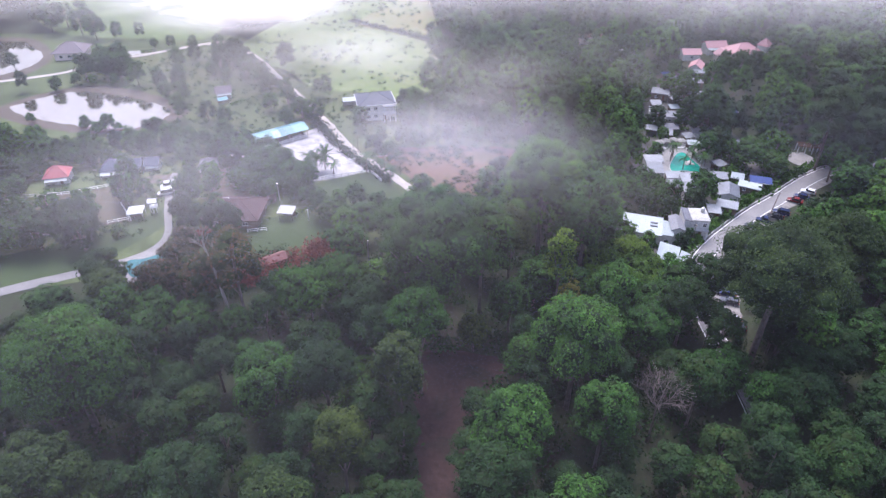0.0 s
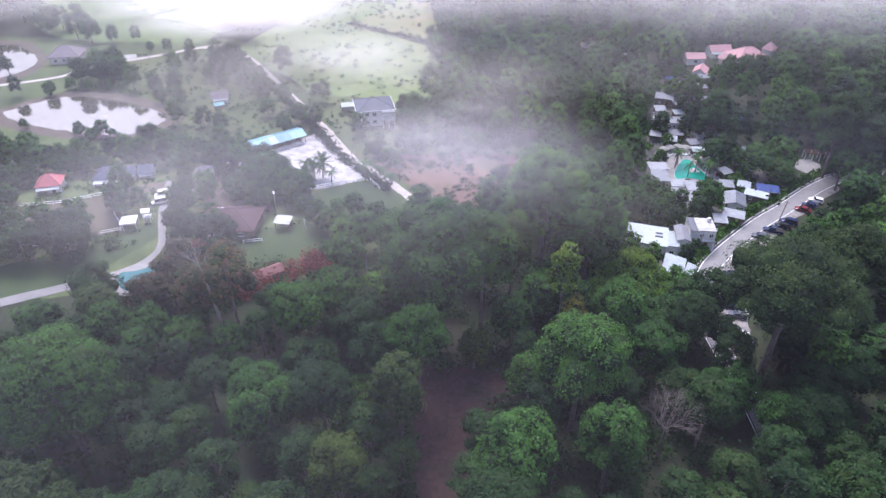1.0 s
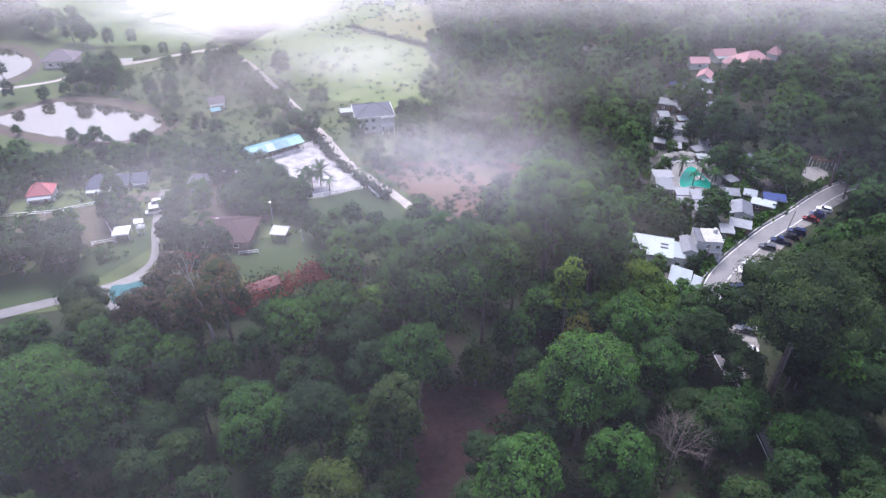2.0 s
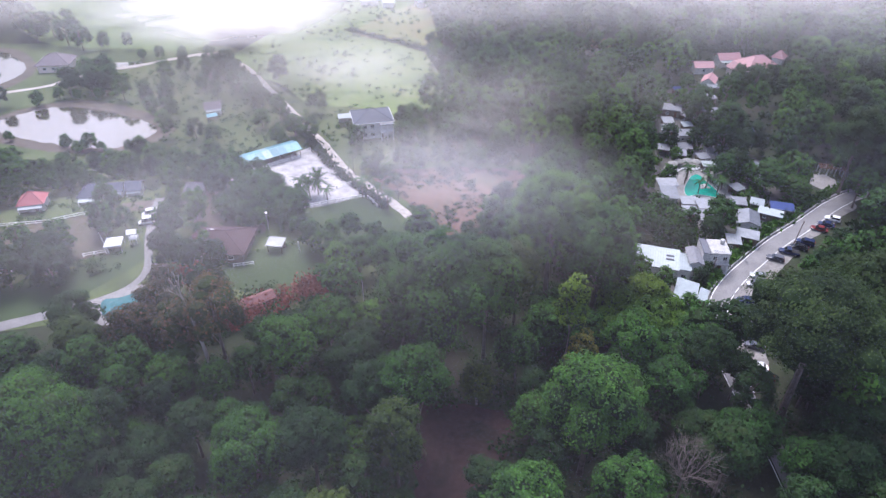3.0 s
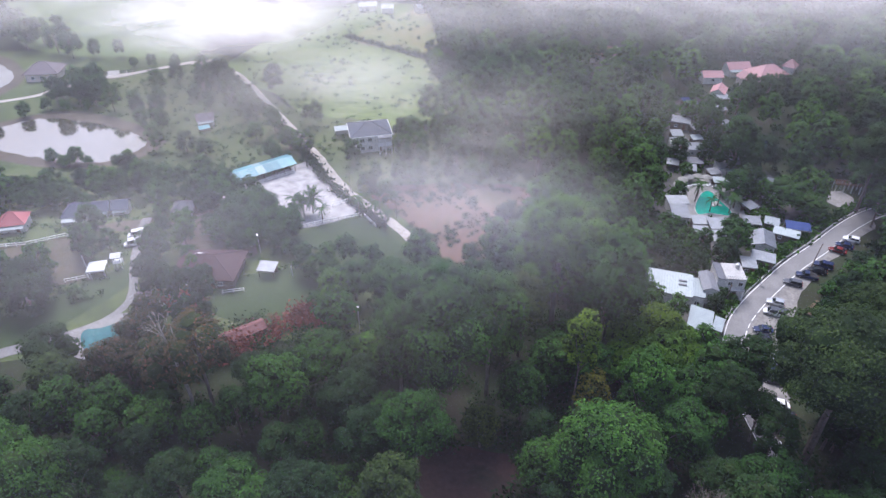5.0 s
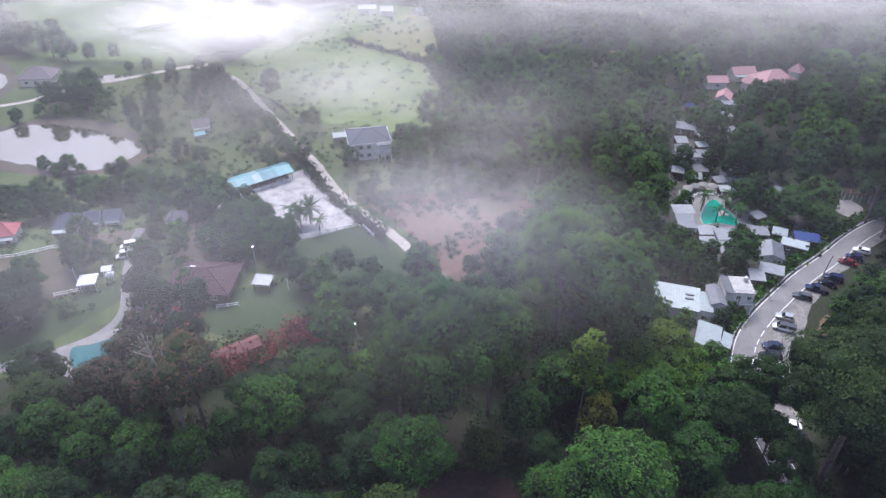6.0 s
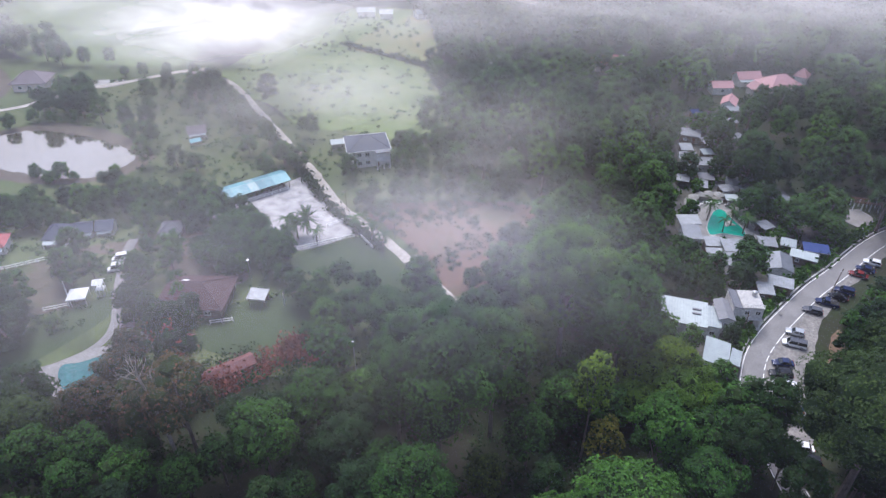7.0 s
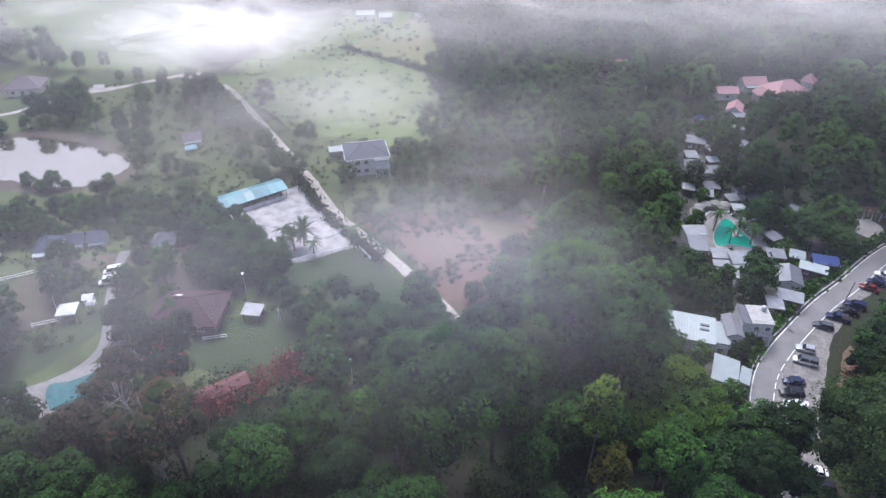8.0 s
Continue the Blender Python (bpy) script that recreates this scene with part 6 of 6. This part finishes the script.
car(66.6, 114.0, 165, P_WHITE, "white saloon parked under trees", 4.4, style="sedan", height=1.45)
car(66.6, 111.0, 165, P_BLACK, "black car parked under trees", 4.4)
car(86.4, 152.8, 155, P_GREY, "dark grey car half hidden by trees", 4.4)
car(91.2, 155.6, 155, P_NAVY, "dark blue pickup on the verge", 5.2, 1.85, 1.75, "pickup")
car(94.8, 157.8, 152, P_BLACK, "black saloon on the verge", 4.5, style="sedan", height=1.45)
car(97.4, 160.0, 150, P_NAVY, "dark navy sport utility car on the verge", 4.7, 1.85, 1.7)
car(104.2, 166.6, 148, P_RED, "dark red saloon on the verge", 4.4, style="sedan", height=1.45)
car(107.2, 168.8, 148, P_NAVY, "dark blue saloon on the verge", 4.4, style="sedan", height=1.45)
car(110.4, 171.6, 148, P_WHITE, "white hatchback on the verge", 4.1)
car(-79.8, 163.4, 200, P_WHITE, "white minibus parked on the farm drive", 4.6, 1.85, 2.0, "van", name="van", category="van")
car(-80.6, 167.6, 200, P_WHITE, "white van parked behind a minibus", 4.4, 1.8, 1.9, "van", name="van", category="van")

building("pool_shelter", "long open shelter with a pale flat roof beside the pool", "shelter", 85.2, 200.8, -6, 5.4, 3.0, 2.5, "mono", 0.2, M_WHITE_ROOF, M_TIMBER, over=0.2, open_sides=True)
pergola = root("pergola", 122.4, 198.6, -12, label="brown timber pergola on white posts by a stone yard", category="pergola")
for px in (-3.4, -1.1, 1.1, 3.4):
    for py in (-1.3, 1.3):
        part("post", boxed(px - 0.11, px + 0.11, py - 0.11, py + 0.11, -0.3, 2.5, bevel=0.02), M_WHITE, pergola)
for py in (-1.3, 1.3):
    part("beam", boxed(-3.7, 3.7, py - 0.09, py + 0.09, 2.5, 2.74, bevel=0.02), M_DOOR, pergola)
for i in range(13):
    part("rafter", boxed(-3.6 + i * 0.6, -3.48 + i * 0.6, -1.7, 1.7, 2.74, 2.9, bevel=0.01), M_DOOR, pergola)
building("shelter", "open-sided shelter with a patched metal roof", "shelter", 109.6, 196.6, 20, 3.0, 2.6, 2.4, "mono", 0.3, M_ZINC, M_TIMBER, over=0.2, open_sides=True, group=VG)
for x, yy, rot, ww, dd in ((97.2, 241.8, 10, 3.2, 2.8), (73.4, 212.6, -20, 3.4, 3.2), (90.4, 206.2, 30, 3.0, 2.6), (93.7, 212.4, 15, 2.8, 3.0), (92.3, 234.6, -8, 3.2, 2.6), (100.6, 249.6, 12, 4.0, 3.2), (84.8, 226.4, 5, 3.2, 2.8), (76.6, 218.6, 0, 3.0, 2.8)):
    building("shelter", "open-sided shelter with a patched metal roof", "shelter", x, yy, rot, ww, dd, 2.4, "mono", 0.35, random.choice([M_ZINC, M_ZINC, M_WHITE_ROOF]), M_TIMBER, over=0.25, open_sides=True, group=VG)


def boulder(x, yy, size, sunk=0.3):
    """A weathered rock: a lumpy icosphere."""
    bm = bmesh.new()
    bmesh.ops.create_icosphere(bm, subdivisions=2, radius=size)
    for v in bm.verts:
        k = 1 + 0.35 * noise.noise(Vector((x, yy, 0)) + v.co * (1.3 / size))
        v.co = Vector((v.co.x * k * 1.15, v.co.y * k, v.co.z * k * 0.7))
    bmesh.ops.recalc_face_normals(bm, faces=bm.faces)
    me = bpy.data.meshes.new("boulder")
    bm.to_mesh(me)
    bm.free()
    me.materials.append(M_CONC)
    ob = new("boulder", me)
    ob.matrix_world = pose(x, yy, land(x, yy) + size * sunk, 0, 0, size * 900)
    return tagged(ob, "pale weathered boulder of the pool garden", "boulder", "boulders round the pool")


for x, yy, s in ((79.8, 190.6, 0.9), (80.8, 191.4, 0.7), (79.2, 189.6, 0.6), (81.2, 189.9, 0.55), (90.6, 199.0, 0.9), (91.8, 200.2, 0.8), (92.6, 198.8, 0.7), (91.2, 201.6, 0.6), (88.6, 184.4, 0.7), (89.8, 183.6, 0.8), (74.0, 183.6, 0.7), (75.2, 183.2, 0.6), (73.0, 184.2, 0.5)):
    boulder(x, yy, s)


def lamp_post(x, yy, h):
    ob = root("lamp_post", x, yy, label="slim lamp post with a lit white globe", category="lamp post", group="garden lamps")
    part("pole", tube(bmesh.new(), [(0, 0, -0.3), (0, 0, h)], (0.08, 0.05), 6), M_STEEL, ob)
    bm = bmesh.new()
    bmesh.ops.create_icosphere(bm, subdivisions=2, radius=0.16, matrix=Matrix.Translation((0, 0, h + 0.14)))
    part("globe", bm, M_GLOBE, ob, "lit white globe")
    return ob


for x, yy, sz in ((-64.2, 139.4, 0.7), (-63.4, 138.4, 0.55), (-65.4, 140.6, 0.6), (-64.6, 144.0, 0.5), (-63.8, 136.2, 0.6), (-66.2, 138.0, 0.45)):
    tagged(boulder(x, yy, sz), "pale garden rock at the bend of a drive", "rock", "rocks by the drive")
building("pavilion", "little dark-roofed garden pavilion beside the drive", "pavilion", -68.6, 141.6, 20, 2.6, 2.4, 2.1, "hip", 1.0, M_PLUM, M_TIMBER, over=0.3, open_sides=True)
lamp_post(-18.7, 133.2, 9.0)
lamp_post(-46.4, 160.0, 5.5)
lamp_post(73.6, 300.4, 8.0)

# the bare tree
bare = root("tree", 38.6, 80.0, label="bare leafless tree with fine grey branches", category="tree")
bm, brng = bmesh.new(), random.Random(9)


def branch(p, d, length, r, depth):
    q = p + d * length
    tube(bm, [p, p.lerp(q, 0.5) + Vector((brng.uniform(-1, 1), brng.uniform(-1, 1), 0.2)) * length * 0.06, q], (r, r * 0.8, r * 0.55), 5 if depth > 2 else 3)
    if depth:
        for _ in range(4 if depth > 1 else 3):
            nd = (d + Vector((brng.gauss(0, 0.55), brng.gauss(0, 0.55), brng.gauss(0.15, 0.3)))).normalized()
            branch(p.lerp(q, brng.uniform(0.55, 1.0)), nd, length * brng.uniform(0.6, 0.82), r * 0.56, depth - 1)


part("trunk", tube(bmesh.new(), [(0, 0, -0.5), (0.1, 0, 5), (0, 0.1, 10)], (0.3, 0.22, 0.15), 8), M_BARK, bare)
for k in range(7):
    a = k * 0.9
    branch(Vector((0, 0, 9.4 + 0.1 * k)), Vector((math.cos(a) * 0.8, math.sin(a) * 0.8, 0.95)).normalized(), 3.5, 0.08, 4)
part("branches", bm, M_TWIG, bare)

# a half-dead tree with a pale leaning trunk among the reddish bushes
bm, brng = bmesh.new(), random.Random(31)
pale = root("tree", -46.5, 107.0, label="half-dead tree with a pale leaning trunk", category="tree")
part("trunk", tube(bmesh.new(), [(0.9, -0.9, -0.5), (0.6, -0.5, 8), (-0.4, 0.0, 16), (-1.6, 0.5, 23)], (0.4, 0.34, 0.26, 0.12), 8), M_PALE_BARK, pale)
for k in range(5):
    a = k * 1.3
    branch(Vector((-0.2 - 0.28 * k, 0.1 * k, 15.0 + 1.9 * k)), Vector((math.cos(a) * 0.6, math.sin(a) * 0.6, 0.8)).normalized(), 3.2, 0.09, 2)
part("branches", bm, M_PALE_BARK, pale)
tank = root("water_tank", -74.5, 114.6, label="blue plastic water drum among the trees", category="water tank")
part("drum", tube(bmesh.new(), [(0, 0, -0.1), (0, 0, 1.3), (0, 0, 1.45)], (0.65, 0.65, 0.3), 12), M_TARP, tank)


# ---- mist: thin ragged layers over the valley ----
def mist(z, label, base, far, reach, patches, scale, name="mist_layer", cell=15, **more):
    """A ragged sheet of mist, only as wide as it has anything in it."""
    material = mat_mist("mist_at_%d" % z, base, far, reach, patches, scale, **more)
    xs, ys = np.arange(-420, 421, cell), np.arange(-20, 761, cell)
    k = len(xs)
    v = [(x, yy, z + 2.2 * noise.noise((x * 0.012, yy * 0.012, z))) for yy in ys for x in xs]

    def holds(x, yy):
        return base > 0 or (far > 0 and yy > reach[0] - cell) or any(((x - px) / (rx + cell)) ** 2 + ((yy - py) / (ry + cell)) ** 2 < 1 for px, py, rx, ry, _ in patches)

    f = [(j * k + i, j * k + i + 1, (j + 1) * k + i + 1, (j + 1) * k + i) for j in range(len(ys) - 1) for i in range(k - 1) if holds(xs[i] + cell / 2, ys[j] + cell / 2)]
    used = {i: n for n, i in enumerate(sorted({i for q in f for i in q}))}
    return tagged(new(name, mesh_of(name, [v[i] for i in used], [tuple(used[i] for i in q) for q in f], material, True)), label, "mist", kind="stuff")


mist(27, "drifting bank of white mist over fields", 0.0, 0.26, (238, 330), [(-88, 286, 58, 60, 0.85), (2, 158, 40, 36, 0.17), (-32, 220, 46, 52, 0.3), (16, 196, 30, 42, 0.13), (-62, 135, 70, 45, 0.05)], 0.023)
mist(35, "thin veil of mist above the tree tops", 0.0, 0.13, (185, 300), [(-40, 205, 60, 60, 0.14), (4, 146, 44, 36, 0.11), (-60, 122, 72, 42, 0.06), (-10, 106, 36, 30, 0.025), (24, 122, 36, 30, 0.055), (44, 190, 44, 40, 0.05), (-62, 176, 48, 42, 0.1)], 0.018)
# thin base over everything, its blue near tint painting air haze on dark woods
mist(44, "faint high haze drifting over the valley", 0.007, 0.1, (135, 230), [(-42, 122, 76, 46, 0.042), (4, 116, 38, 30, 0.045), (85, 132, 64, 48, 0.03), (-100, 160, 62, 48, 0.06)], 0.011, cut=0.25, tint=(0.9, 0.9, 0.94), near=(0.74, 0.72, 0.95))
# near sheet added to veil the start of the flight with painted haze
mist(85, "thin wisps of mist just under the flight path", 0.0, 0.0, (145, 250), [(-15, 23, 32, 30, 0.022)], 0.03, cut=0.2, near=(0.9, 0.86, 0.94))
